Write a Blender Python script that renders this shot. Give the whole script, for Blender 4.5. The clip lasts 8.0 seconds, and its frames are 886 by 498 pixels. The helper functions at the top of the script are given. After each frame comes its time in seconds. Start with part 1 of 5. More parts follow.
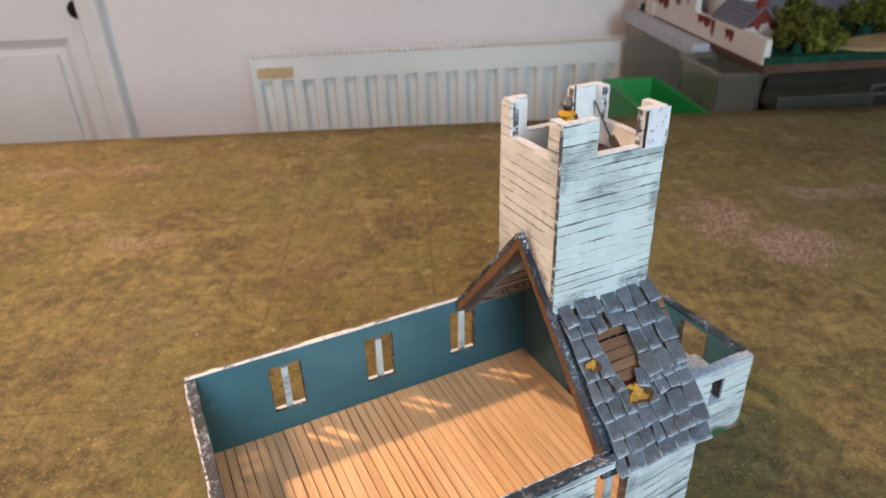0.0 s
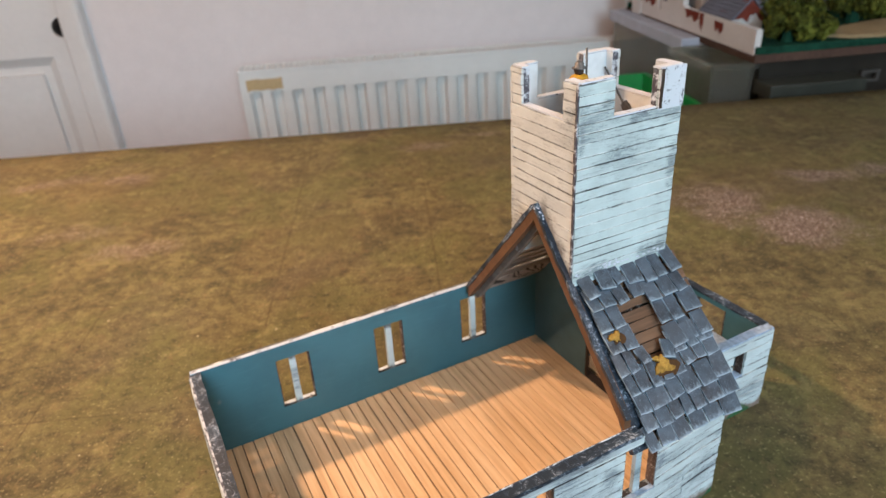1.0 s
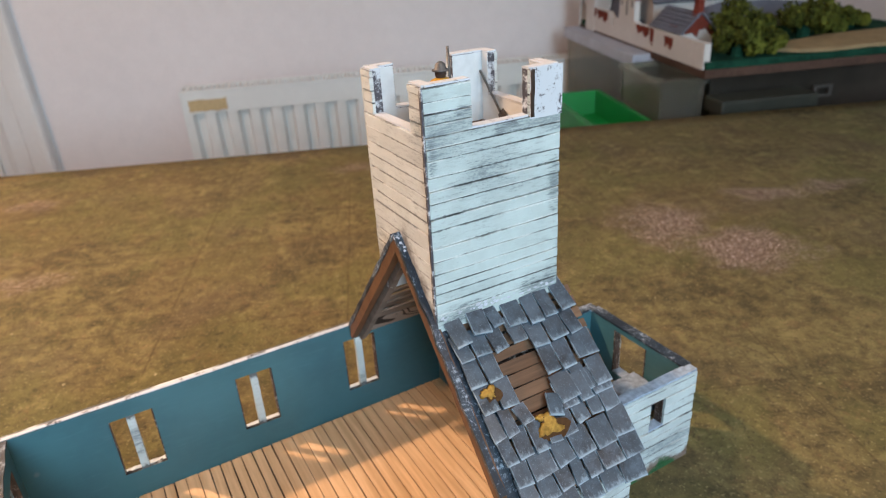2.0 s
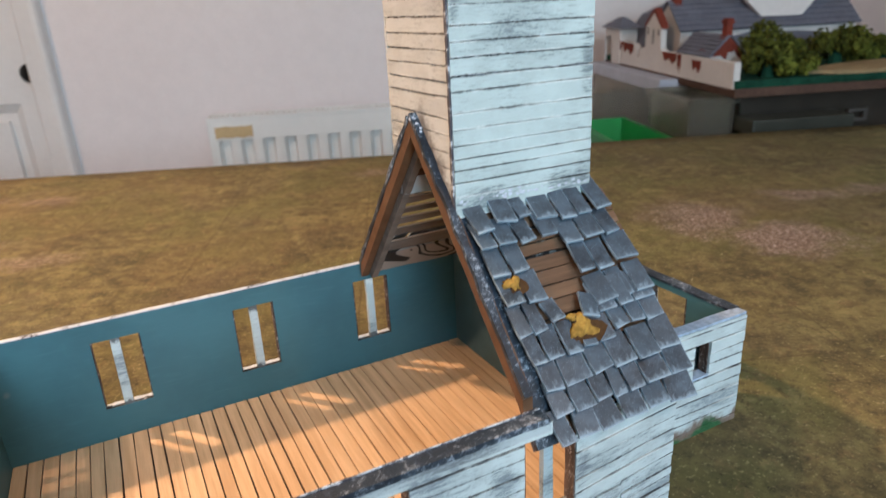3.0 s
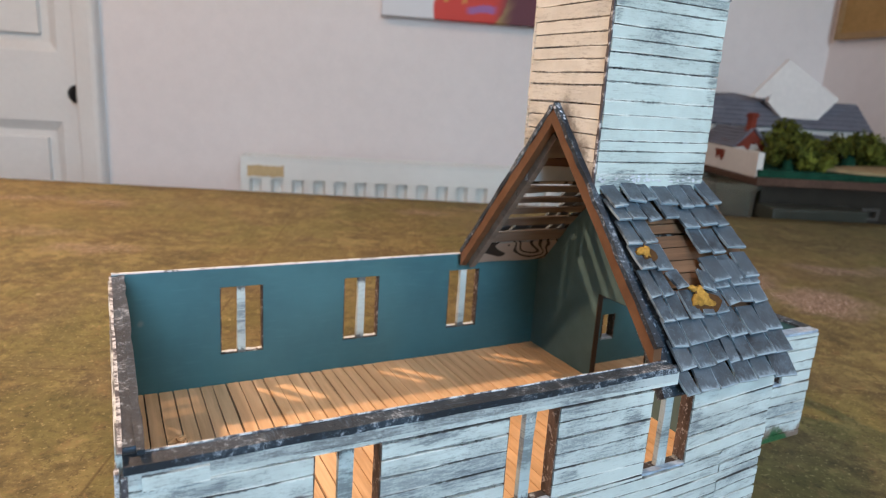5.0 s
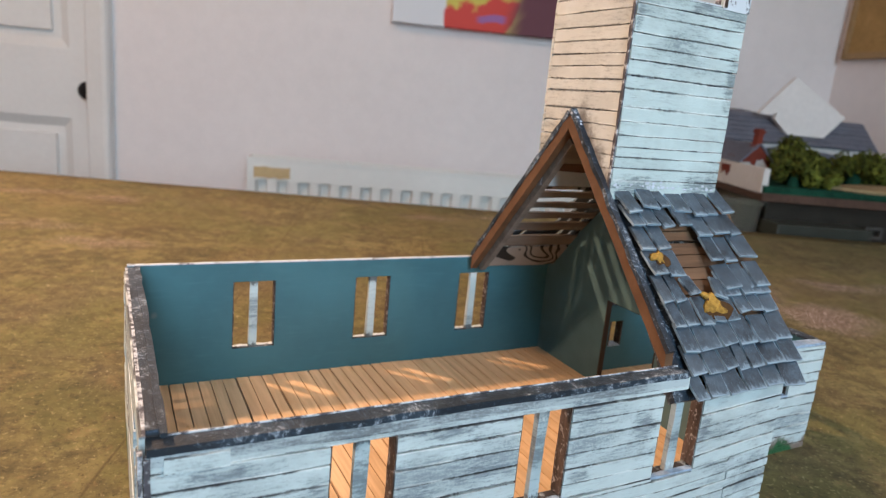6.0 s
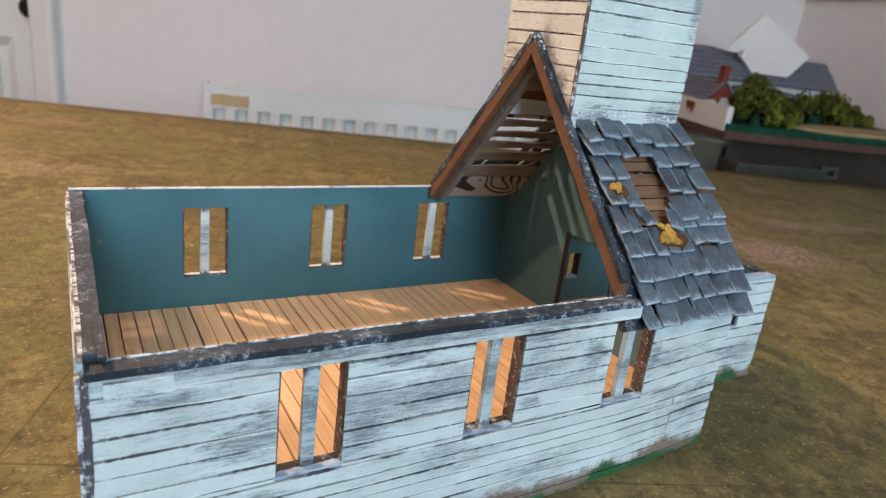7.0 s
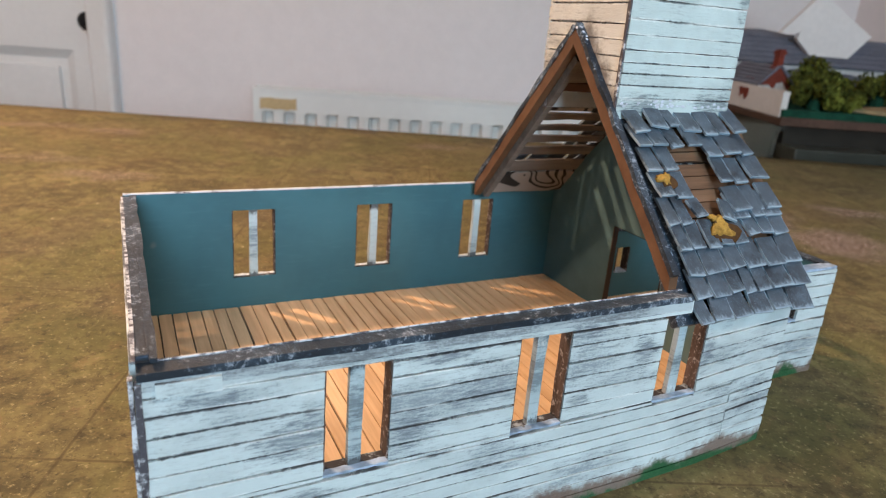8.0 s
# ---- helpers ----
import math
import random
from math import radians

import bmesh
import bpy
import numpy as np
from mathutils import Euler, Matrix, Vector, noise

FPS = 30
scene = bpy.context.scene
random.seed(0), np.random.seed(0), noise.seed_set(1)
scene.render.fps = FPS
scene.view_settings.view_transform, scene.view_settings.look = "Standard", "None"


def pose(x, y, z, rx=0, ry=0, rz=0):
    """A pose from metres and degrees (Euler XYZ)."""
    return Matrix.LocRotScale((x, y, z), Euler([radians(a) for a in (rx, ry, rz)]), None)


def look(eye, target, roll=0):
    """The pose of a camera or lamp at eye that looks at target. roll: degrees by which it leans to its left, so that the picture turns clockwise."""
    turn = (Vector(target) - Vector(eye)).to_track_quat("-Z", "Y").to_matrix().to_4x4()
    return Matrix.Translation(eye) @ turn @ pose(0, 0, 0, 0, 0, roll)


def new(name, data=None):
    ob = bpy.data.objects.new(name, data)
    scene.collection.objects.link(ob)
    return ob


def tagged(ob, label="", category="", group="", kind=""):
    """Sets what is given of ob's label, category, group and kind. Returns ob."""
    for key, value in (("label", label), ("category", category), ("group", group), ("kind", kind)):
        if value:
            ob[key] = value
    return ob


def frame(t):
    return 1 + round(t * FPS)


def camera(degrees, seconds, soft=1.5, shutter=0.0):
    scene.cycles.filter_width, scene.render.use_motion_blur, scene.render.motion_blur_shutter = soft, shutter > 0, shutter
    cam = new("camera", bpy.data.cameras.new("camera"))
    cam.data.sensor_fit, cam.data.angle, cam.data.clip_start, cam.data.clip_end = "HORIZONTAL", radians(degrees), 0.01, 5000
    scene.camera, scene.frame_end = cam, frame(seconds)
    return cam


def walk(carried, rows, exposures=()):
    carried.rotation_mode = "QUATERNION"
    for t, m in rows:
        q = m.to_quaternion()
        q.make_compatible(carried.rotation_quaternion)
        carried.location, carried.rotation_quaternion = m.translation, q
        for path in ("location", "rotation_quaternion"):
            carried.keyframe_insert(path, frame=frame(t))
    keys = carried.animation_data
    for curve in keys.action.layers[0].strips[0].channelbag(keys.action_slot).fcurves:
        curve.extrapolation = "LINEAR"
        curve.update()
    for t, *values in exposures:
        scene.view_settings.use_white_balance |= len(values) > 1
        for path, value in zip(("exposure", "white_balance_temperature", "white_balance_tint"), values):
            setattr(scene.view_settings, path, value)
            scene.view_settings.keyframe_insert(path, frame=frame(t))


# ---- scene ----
cam = camera(67.96, 8.0, 1.1, 0.2)
PATH = [
    (0, (0.00901, 0.00253, 1.18709), (0.15892, 0.31661, 0.98990), -1.750),
    (0.5, (-0.00209, 0.01081, 1.15801), (0.14305, 0.32788, 0.96205), -3.309),
    (1, (-0.00129, 0.00897, 1.16357), (0.15530, 0.32431, 0.97374), -3.476),
    (1.5, (0.04999, 0.00662, 1.15420), (0.21629, 0.31998, 0.96939), -3.460),
    (1.7, (0.06800, 0.01586, 1.14703), (0.23866, 0.32796, 0.96409), -3.429),
    (2.8, (0.07873, 0.03588, 1.09171), (0.24600, 0.36463, 0.93698), -2.869),
    (3, (0.07225, 0.02880, 1.06276), (0.24046, 0.36186, 0.91862), -2.778),
    (3.5, (0.03455, 0.02501, 1.03022), (0.20705, 0.36063, 0.89756), -2.321),
    (4, (0.01950, 0.03022, 1.02777), (0.19115, 0.36526, 0.89253), -1.183),
    (4.5, (0.00905, 0.02167, 1.02774), (0.18059, 0.36099, 0.90350), 0.428),
    (4.7, (0.00010, 0.01987, 1.02725), (0.17663, 0.36102, 0.91565), 2.669),
    (5.8, (-0.00121, 0.01940, 1.02642), (0.18036, 0.36395, 0.93522), 4.749),
    (6, (-0.00723, 0.01913, 1.02375), (0.17313, 0.36336, 0.92903), 5.493),
    (6.5, (-0.00371, 0.01977, 1.01886), (0.20454, 0.33616, 0.89030), 8.041),
    (7, (-0.00176, 0.02102, 1.01964), (0.19552, 0.34388, 0.88987), 7.250),
    (7.5, (0.00026, 0.02138, 1.01954), (0.17296, 0.35571, 0.88387), 5.278),
    (8, (0.00054, 0.02164, 1.01950), (0.17181, 0.35712, 0.88489), 4.692),
]
walk(cam, [(t, look(eye, target, roll)) for t, eye, target, roll in PATH],
     [(0, 0.03, 6420, 10), (1.0, 0.03, 6320, 9), (1.7, 0.0, 6280, 9), (8.0, 0.0, 6290, 9)])

cam.data.dof.use_dof = True
cam.data.dof.focus_distance = 0.235
cam.data.dof.aperture_fstop = 18.5

U = 0.04          # one model unit in metres
H = 0.85          # height of the table top
RZ = -20.2        # turn of the room against the model
TABLE_RZ = -23.1  # turn of the table
RS = 1.029        # room units to model units
CA, SA = math.cos(radians(-RZ)), math.sin(radians(-RZ))


def room(a, n, z):
    """From the room's axes (along the radiator wall, towards it, up from the table) to model units."""
    a, n = a * RS + 0.40, n * RS - 0.17
    return Vector((a * CA + n * SA, -a * SA + n * CA, z * RS - 0.21))


def world(v):
    return Vector((v[0] * U, v[1] * U, v[2] * U + H))


# ---- light ----
sky = bpy.data.worlds.new("sky")
scene.world = sky
sky.use_nodes = True
sky_tex = sky.node_tree.nodes.new("ShaderNodeTexSky")
sky_tex.sky_type, sky_tex.sun_disc = "NISHITA", False
sky_tex.sun_elevation, sky_tex.sun_rotation = radians(35), radians(140)
sky.node_tree.links.new(sky_tex.outputs[0], sky.node_tree.nodes["Background"].inputs[0])
sky.node_tree.nodes["Background"].inputs[1].default_value = 0.1

for a, n, watts, radius, cone, aim in ((-29.2, 24.8, 236.0, 0.05, 74, (-9.6, 13.6, 0.5)), (-25.9, -0.9, 55.0, 0.06, 140, (-10.0, 26.0, 2.0)), (18.5, -13.5, 32.0, 0.06, 54, (-1.5, 6.0, 0.5))):
    lamp_data = bpy.data.lights.new("ceiling_spotlight", "SPOT")
    lamp_data.energy, lamp_data.color, lamp_data.shadow_soft_size = watts, (1.0, 0.59, 0.345), radius
    lamp_data.spot_size, lamp_data.spot_blend = radians(cone), 1.0
    lamp = new("ceiling_spotlight", lamp_data)
    lamp.matrix_world = look(world(room(a, n, 35.0)), world(aim))

day_data = bpy.data.lights.new("window_daylight", "AREA")
day_data.shape, day_data.size, day_data.size_y = "RECTANGLE", 0.58, 1.15
day_data.energy, day_data.color = 43.0, (0.66, 0.86, 1.0)
day = new("window_daylight", day_data)
day.matrix_world = look(world(room(7.8, -43.8, 21)), world(room(7.8, 0.0, 17)))


# ---- materials ----
class Nodes:
    def __init__(self, name, rough=0.7, metal=0.0, spec=0.4):
        self.mat = bpy.data.materials.new(name)
        self.mat.use_nodes = True
        self.tree = self.mat.node_tree
        self.bsdf = self.tree.nodes["Principled BSDF"]
        self.bsdf.inputs["Roughness"].default_value = rough
        self.bsdf.inputs["Metallic"].default_value = metal
        self.bsdf.inputs["Specular IOR Level"].default_value = spec
        self.coord = self.tree.nodes.new("ShaderNodeTexCoord").outputs["Object"]

    def link(self, a, b):
        self.tree.links.new(a, b)

    def put(self, socket, value):
        if hasattr(value, "links"):
            self.link(value, socket)
        elif hasattr(value, "__len__") and len(value) == 3 and socket.type == "RGBA":
            socket.default_value = (*value, 1)
        else:
            socket.default_value = value

    def mapped(self, scale=(1, 1, 1), turn=0.0, vec=None):
        m = self.tree.nodes.new("ShaderNodeMapping")
        m.inputs["Scale"].default_value = scale
        m.inputs["Rotation"].default_value = (0, 0, turn)
        self.link(vec or self.coord, m.inputs["Vector"])
        return m.outputs[0]

    def noise(self, scale, detail=4.0, vec=None, rough=0.55, distort=0.0):
        n = self.tree.nodes.new("ShaderNodeTexNoise")
        n.inputs["Scale"].default_value, n.inputs["Detail"].default_value = scale, detail
        n.inputs["Roughness"].default_value, n.inputs["Distortion"].default_value = rough, distort
        self.link(vec or self.coord, n.inputs["Vector"])
        return n.outputs[0]

    def math(self, op, a, b=0.0, c=0.0, clamp=False):
        n = self.tree.nodes.new("ShaderNodeMath")
        n.operation, n.use_clamp = op, clamp
        for k, v in enumerate((a, b, c)):
            self.put(n.inputs[k], v)
        return n.outputs[0]

    def step(self, value, lo, hi):
        n = self.tree.nodes.new("ShaderNodeMapRange")
        n.interpolation_type = "SMOOTHSTEP"
        self.put(n.inputs["Value"], value)
        n.inputs["From Min"].default_value, n.inputs["From Max"].default_value = lo, hi
        return n.outputs[0]

    def mix(self, fac, a, b):
        n = self.tree.nodes.new("ShaderNodeMix")
        n.data_type = "RGBA"
        self.put(n.inputs[0], fac)
        self.put(n.inputs[6], a)
        self.put(n.inputs[7], b)
        return n.outputs[2]

    def xyz(self, vec=None):
        n = self.tree.nodes.new("ShaderNodeSeparateXYZ")
        self.link(vec or self.coord, n.inputs[0])
        return n.outputs

    def across(self):
        """0 to 1 from the lower to the upper edge of a board."""
        n = self.tree.nodes.new("ShaderNodeTexCoord").outputs["Generated"]
        return self.xyz(n)[2]

    def rand(self):
        return self.tree.nodes.new("ShaderNodeObjectInfo").outputs["Random"]

    def shifted(self, amount=3.0):
        """Coordinates moved by the object's own random number, so that alike pieces differ."""
        n = self.tree.nodes.new("ShaderNodeVectorMath")
        n.operation = "ADD"
        self.link(self.coord, n.inputs[0])
        self.link(self.math("MULTIPLY", self.rand(), amount), n.inputs[1])
        return n.outputs[0]

    def bump(self, height, strength=0.3, distance=0.001):
        n = self.tree.nodes.new("ShaderNodeBump")
        n.inputs["Strength"].default_value, n.inputs["Distance"].default_value = strength, distance
        self.put(n.inputs["Height"], height)
        self.link(n.outputs[0], self.bsdf.inputs["Normal"])

    def colour(self, c):
        self.put(self.bsdf.inputs["Base Color"], c)
        return self.mat


def plain(name, c, rough=0.6, vary=0.12, scale=120.0, bump=0.15, spec=0.4, metal=0.0):
    """Paint, card or plastic with a slight mottling and fine relief."""
    m = Nodes(name, rough, metal, spec)
    n = m.noise(scale, 5.0)
    big = m.noise(scale * 0.12, 3.0)
    fac = m.math("ADD", m.math("MULTIPLY", n, 0.6), m.math("MULTIPLY", big, 0.6))
    lo, hi = tuple(v * (1 - vary) for v in c), tuple(min(1.0, v * (1 + vary)) for v in c)
    m.bump(n, bump, 0.0006)
    return m.colour(m.mix(m.step(fac, 0.35, 0.85), lo, hi))


def siding_material(name, light, dark, dirt=0.40, wear=0.85, roof_stain=0.0, smudges=()):
    """Pale brushed paint over dark card: brush streaks along the boards, worn edges, smudges, mud and grass paint at the foot."""
    m = Nodes(name, 0.52, 0.0, 0.4)
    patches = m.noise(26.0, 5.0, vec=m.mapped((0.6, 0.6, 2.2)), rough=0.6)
    # Denser towards the left end: more smudges, plus the dimmer light put into colour.
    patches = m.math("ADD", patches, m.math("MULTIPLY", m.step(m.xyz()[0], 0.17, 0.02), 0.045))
    streaks = m.noise(1.0, 8.0, vec=m.mapped((130, 130, 1000)), rough=0.8)
    hairs = m.noise(1.0, 4.0, vec=m.mapped((260, 260, 2600)), rough=0.7)
    fine = m.noise(1100.0, 4.0)
    zones = m.noise(34.0, 3.0, vec=m.shifted(0.4))
    tone = m.mix(m.rand(), tuple(v * 0.88 for v in light), light)
    tone = m.mix(m.step(m.noise(60.0, 4.0), 0.35, 0.7), tone, tuple(min(0.9, v * 1.07) for v in light))
    between = tuple(0.35 * a + 0.65 * b for a, b in zip(light, dark))
    # washed-out brush streaks and thin hairlines
    wash = m.math("MULTIPLY", m.step(streaks, 0.50, 0.62), m.step(zones, 0.38, 0.62))
    c = m.mix(m.math("MULTIPLY", wash, 0.55), tone, between)
    c = m.mix(m.math("MULTIPLY", m.step(hairs, 0.60, 0.68), 0.35), c, between)
    c = m.mix(m.math("MULTIPLY", m.step(hairs, 0.40, 0.33), 0.40), c, tuple(min(0.88, v * 1.25) for v in light))
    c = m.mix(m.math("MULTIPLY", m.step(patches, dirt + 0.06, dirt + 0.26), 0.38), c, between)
    # smudges, broken up by the streaks
    broken = m.math("ADD", m.math("MULTIPLY", streaks, 0.8), m.math("ADD", m.math("MULTIPLY", fine, 0.25), m.math("MULTIPLY", patches, 0.75)))
    grime = m.math("MULTIPLY", m.step(broken, 0.515 + dirt, 0.66 + dirt), m.step(patches, dirt + 0.02, dirt + 0.20))
    c = m.mix(m.math("MULTIPLY", grime, 0.55), c, dark)
    if smudges:
        # blue-grey smudges rubbed on by hand: where they lie along the wall, how high, how long and how tall
        sx, _, sz = m.xyz()
        rub = None
        for u, v, ru, rv in smudges:
            du = m.math("DIVIDE", m.math("SUBTRACT", sx, u * U), ru * U)
            dv = m.math("DIVIDE", m.math("SUBTRACT", sz, v * U), rv * U)
            one = m.math("SUBTRACT", 1.0, m.math("SQRT", m.math("ADD", m.math("MULTIPLY", du, du), m.math("MULTIPLY", dv, dv))), clamp=True)
            rub = one if rub is None else m.math("MAXIMUM", rub, one)
        scratch = m.step(streaks, 0.40, 0.60)
        rough = m.noise(120.0, 6.0, vec=m.mapped((0.7, 0.7, 2.0)), rough=0.85)
        soft = m.step(m.math("ADD", rub, m.math("MULTIPLY", m.math("SUBTRACT", rough, 0.5), 1.1)), 0.05, 0.75)
        hard = m.step(m.math("ADD", m.math("ADD", rub, m.math("MULTIPLY", scratch, 0.42)), m.math("MULTIPLY", m.math("SUBTRACT", rough, 0.5), 1.8)), 0.52, 1.05)
        c = m.mix(m.math("MULTIPLY", soft, 0.36), c, tuple(0.45 * p + 0.55 * q for p, q in zip(light, dark)))
        c = m.mix(m.math("MULTIPLY", m.math("MULTIPLY", m.math("MULTIPLY", hard, m.math("ADD", m.math("MULTIPLY", scratch, 0.65), 0.35)), m.step(rub, 0.0, 0.12)), 0.95), c, tuple(0.10 * p + 0.80 * q for p, q in zip(light, dark)))
    # worn long edges
    edge = m.math("ABSOLUTE", m.math("SUBTRACT", m.across(), 0.5))
    torn = m.noise(1.0, 6.0, vec=m.mapped((380, 380, 200)), rough=0.8)
    worn = m.math("MULTIPLY", m.step(m.math("ADD", edge, m.math("MULTIPLY", torn, 0.36)), 0.595, 0.645), m.step(zones, 0.40, 0.52))
    c = m.mix(m.math("MULTIPLY", worn, wear), c, (0.045, 0.048, 0.056))
    pale = m.math("MULTIPLY", m.step(m.math("ADD", edge, m.math("MULTIPLY", fine, 0.3)), 0.52, 0.60), m.step(zones, 0.52, 0.40))
    c = m.mix(m.math("MULTIPLY", pale, 0.5), c, (0.82, 0.86, 0.86))
    chips = m.step(m.noise(420.0, 6.0, vec=m.mapped((0.5, 0.5, 2.2)), rough=0.8), 0.66, 0.72)
    c = m.mix(m.math("MULTIPLY", chips, 0.6), c, (0.10, 0.10, 0.11))
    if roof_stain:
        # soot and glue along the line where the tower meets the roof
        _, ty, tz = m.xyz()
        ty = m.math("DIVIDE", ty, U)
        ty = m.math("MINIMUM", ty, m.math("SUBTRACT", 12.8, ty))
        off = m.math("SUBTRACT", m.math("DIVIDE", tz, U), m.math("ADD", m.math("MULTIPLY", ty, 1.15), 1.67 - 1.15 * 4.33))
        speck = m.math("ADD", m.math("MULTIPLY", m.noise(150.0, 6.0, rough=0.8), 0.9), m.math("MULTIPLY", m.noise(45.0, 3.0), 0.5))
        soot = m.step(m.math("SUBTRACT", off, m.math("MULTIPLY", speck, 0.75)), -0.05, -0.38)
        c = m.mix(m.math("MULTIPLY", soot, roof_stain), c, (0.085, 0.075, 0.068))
    z = m.xyz()[2]
    foot = m.math("SUBTRACT", m.math("ADD", m.math("MULTIPLY", m.noise(42.0, 2.0, vec=m.mapped((1, 1, 0.3))), 0.022), m.math("MULTIPLY", m.noise(300.0, 5.0, rough=0.7), 0.011)), z)
    mud = m.math("MULTIPLY", m.step(foot, 0.0050, 0.0105), 0.88)
    grass = m.step(m.math("ADD", foot, m.math("MULTIPLY", m.noise(19.0, 2.0), 0.04)), 0.0300, 0.0340)
    earth = m.mix(m.noise(500.0, 4.0), (0.080, 0.045, 0.028), (0.20, 0.125, 0.085))
    turf = m.mix(m.noise(700.0, 3.0), (0.008, 0.055, 0.022), (0.03, 0.13, 0.05))
    c = m.mix(mud, c, earth)
    c = m.mix(grass, c, turf)
    m.bump(m.math("ADD", m.math("ADD", streaks, hairs), m.math("MULTIPLY", fine, 0.5)), 0.55, 0.0004)
    return m.colour(c)


def groove_material():
    """The dark gap between boards, filled with pale paint here and there."""
    m = Nodes("dark_groove", 0.8)
    n = m.noise(1.0, 5.0, vec=m.mapped((160, 160, 60)), rough=0.7)
    return m.colour(m.mix(m.step(n, 0.54, 0.66), (0.028, 0.025, 0.026), (0.27, 0.30, 0.31)))


def edge_material():
    """Raw card edge stained dark brown, chipped pale."""
    m = Nodes("dark_brown_edge", 0.6)
    n = m.noise(1.0, 5.0, vec=m.mapped((260, 260, 60)), rough=0.7)
    chips = m.step(m.noise(420.0, 5.0, rough=0.75), 0.54, 0.62)
    c = m.mix(m.step(n, 0.35, 0.7), (0.035, 0.022, 0.018), (0.12, 0.082, 0.066))
    m.bump(n, 0.4, 0.0005)
    return m.colour(m.mix(m.math("MULTIPLY", chips, 0.7), c, (0.42, 0.38, 0.36)))


def trim_material():
    """Near-black painted edge, dry-brushed with pale paint."""
    m = Nodes("black_trim", 0.42, 0.0, 0.5)
    wear = m.noise(380.0, 7.0, rough=0.85)
    zones = m.noise(45.0, 3.0)
    grey = m.mix(m.step(zones, 0.4, 0.7), (0.008, 0.016, 0.027), (0.023, 0.044, 0.070))
    c = m.mix(m.math("MULTIPLY", m.step(m.math("ADD", wear, m.math("MULTIPLY", zones, 0.45)), 0.755, 0.87), 0.78), grey, (0.42, 0.50, 0.60))
    along = m.noise(1.0, 5.0, vec=m.mapped((520, 80, 520)), rough=0.75)
    over = m.noise(1.0, 5.0, vec=m.mapped((80, 520, 520)), rough=0.75)
    brushed = m.step(m.math("MAXIMUM", along, over), 0.56, 0.74)
    c = m.mix(m.math("MULTIPLY", brushed, 0.45), c, (0.12, 0.18, 0.28))
    m.bump(wear, 0.4, 0.0005)
    return m.colour(c)


def rubbed_material(name, scale, lo, hi):
    """Pale paint rubbed through to black along an edge."""
    m = Nodes(name, 0.5, 0.0, 0.45)
    n = m.noise(scale, 6.0, rough=0.75)
    m.bump(n, 0.3, 0.0005)
    return m.colour(m.mix(m.step(n, lo, hi), (0.06, 0.06, 0.075), (0.56, 0.61, 0.67)))


def wood_material(name, a, b, length=(12, 200, 200), rough=0.6):
    m = Nodes(name, rough, 0.0, 0.35)
    v = m.shifted(1.7)
    grain = m.noise(1.0, 6.0, vec=m.mapped(length, vec=v), rough=0.65)
    spots = m.step(m.noise(380.0, 3.0), 0.68, 0.74)
    c = m.mix(m.step(grain, 0.3, 0.72), a, b)
    c = m.mix(m.math("MULTIPLY", m.rand(), 0.35), c, tuple(v * 0.75 for v in b))
    c = m.mix(m.math("MULTIPLY", spots, 0.45), c, tuple(v * 0.35 for v in a))
    m.bump(grain, 0.25, 0.0004)
    return m.colour(c)


def shingle_material():
    """Slate-grey card, dry-brushed pale towards the lower edge of each piece."""
    m = Nodes("slate_shingle", 0.42, 0.0, 0.55)
    v = m.shifted(2.0)
    n = m.noise(120.0, 6.0, vec=v, rough=0.7)
    scratch = m.noise(1.0, 5.0, vec=m.mapped((520, 240, 300), vec=v), rough=0.7)
    low = m.step(m.math("ADD", m.xyz()[1], m.math("MULTIPLY", n, 0.008)), 0.011, 0.002)
    base = m.mix(m.step(n, 0.35, 0.7), (0.012, 0.018, 0.027), (0.064, 0.098, 0.138))
    base = m.mix(m.math("MULTIPLY", m.rand(), 0.55), base, (0.078, 0.112, 0.150))
    pale = m.math("MULTIPLY", m.step(m.math("ADD", m.math("MULTIPLY", scratch, 0.6), m.math("MULTIPLY", low, 0.32)), 0.46, 0.62), 0.58)
    side = m.math("ABSOLUTE", m.math("SUBTRACT", m.xyz(m.tree.nodes.new("ShaderNodeTexCoord").outputs["Generated"])[0], 0.5))
    rim = m.step(m.math("ADD", side, m.math("MULTIPLY", n, 0.12)), 0.52, 0.56)
    foot = m.step(m.math("ADD", m.xyz()[1], m.math("MULTIPLY", n, 0.002)), 0.0021, 0.0011)
    pale = m.math("MAXIMUM", pale, m.math("MULTIPLY", m.math("MAXIMUM", rim, foot), 0.85))
    specks = m.step(m.noise(1500.0, 3.0, vec=v, rough=0.8), 0.61, 0.67)
    pale = m.math("MAXIMUM", pale, m.math("MULTIPLY", specks, 0.5))
    m.bump(m.math("ADD", n, scratch), 0.5, 0.0004)
    return m.colour(m.mix(pale, base, (0.30, 0.41, 0.51)))


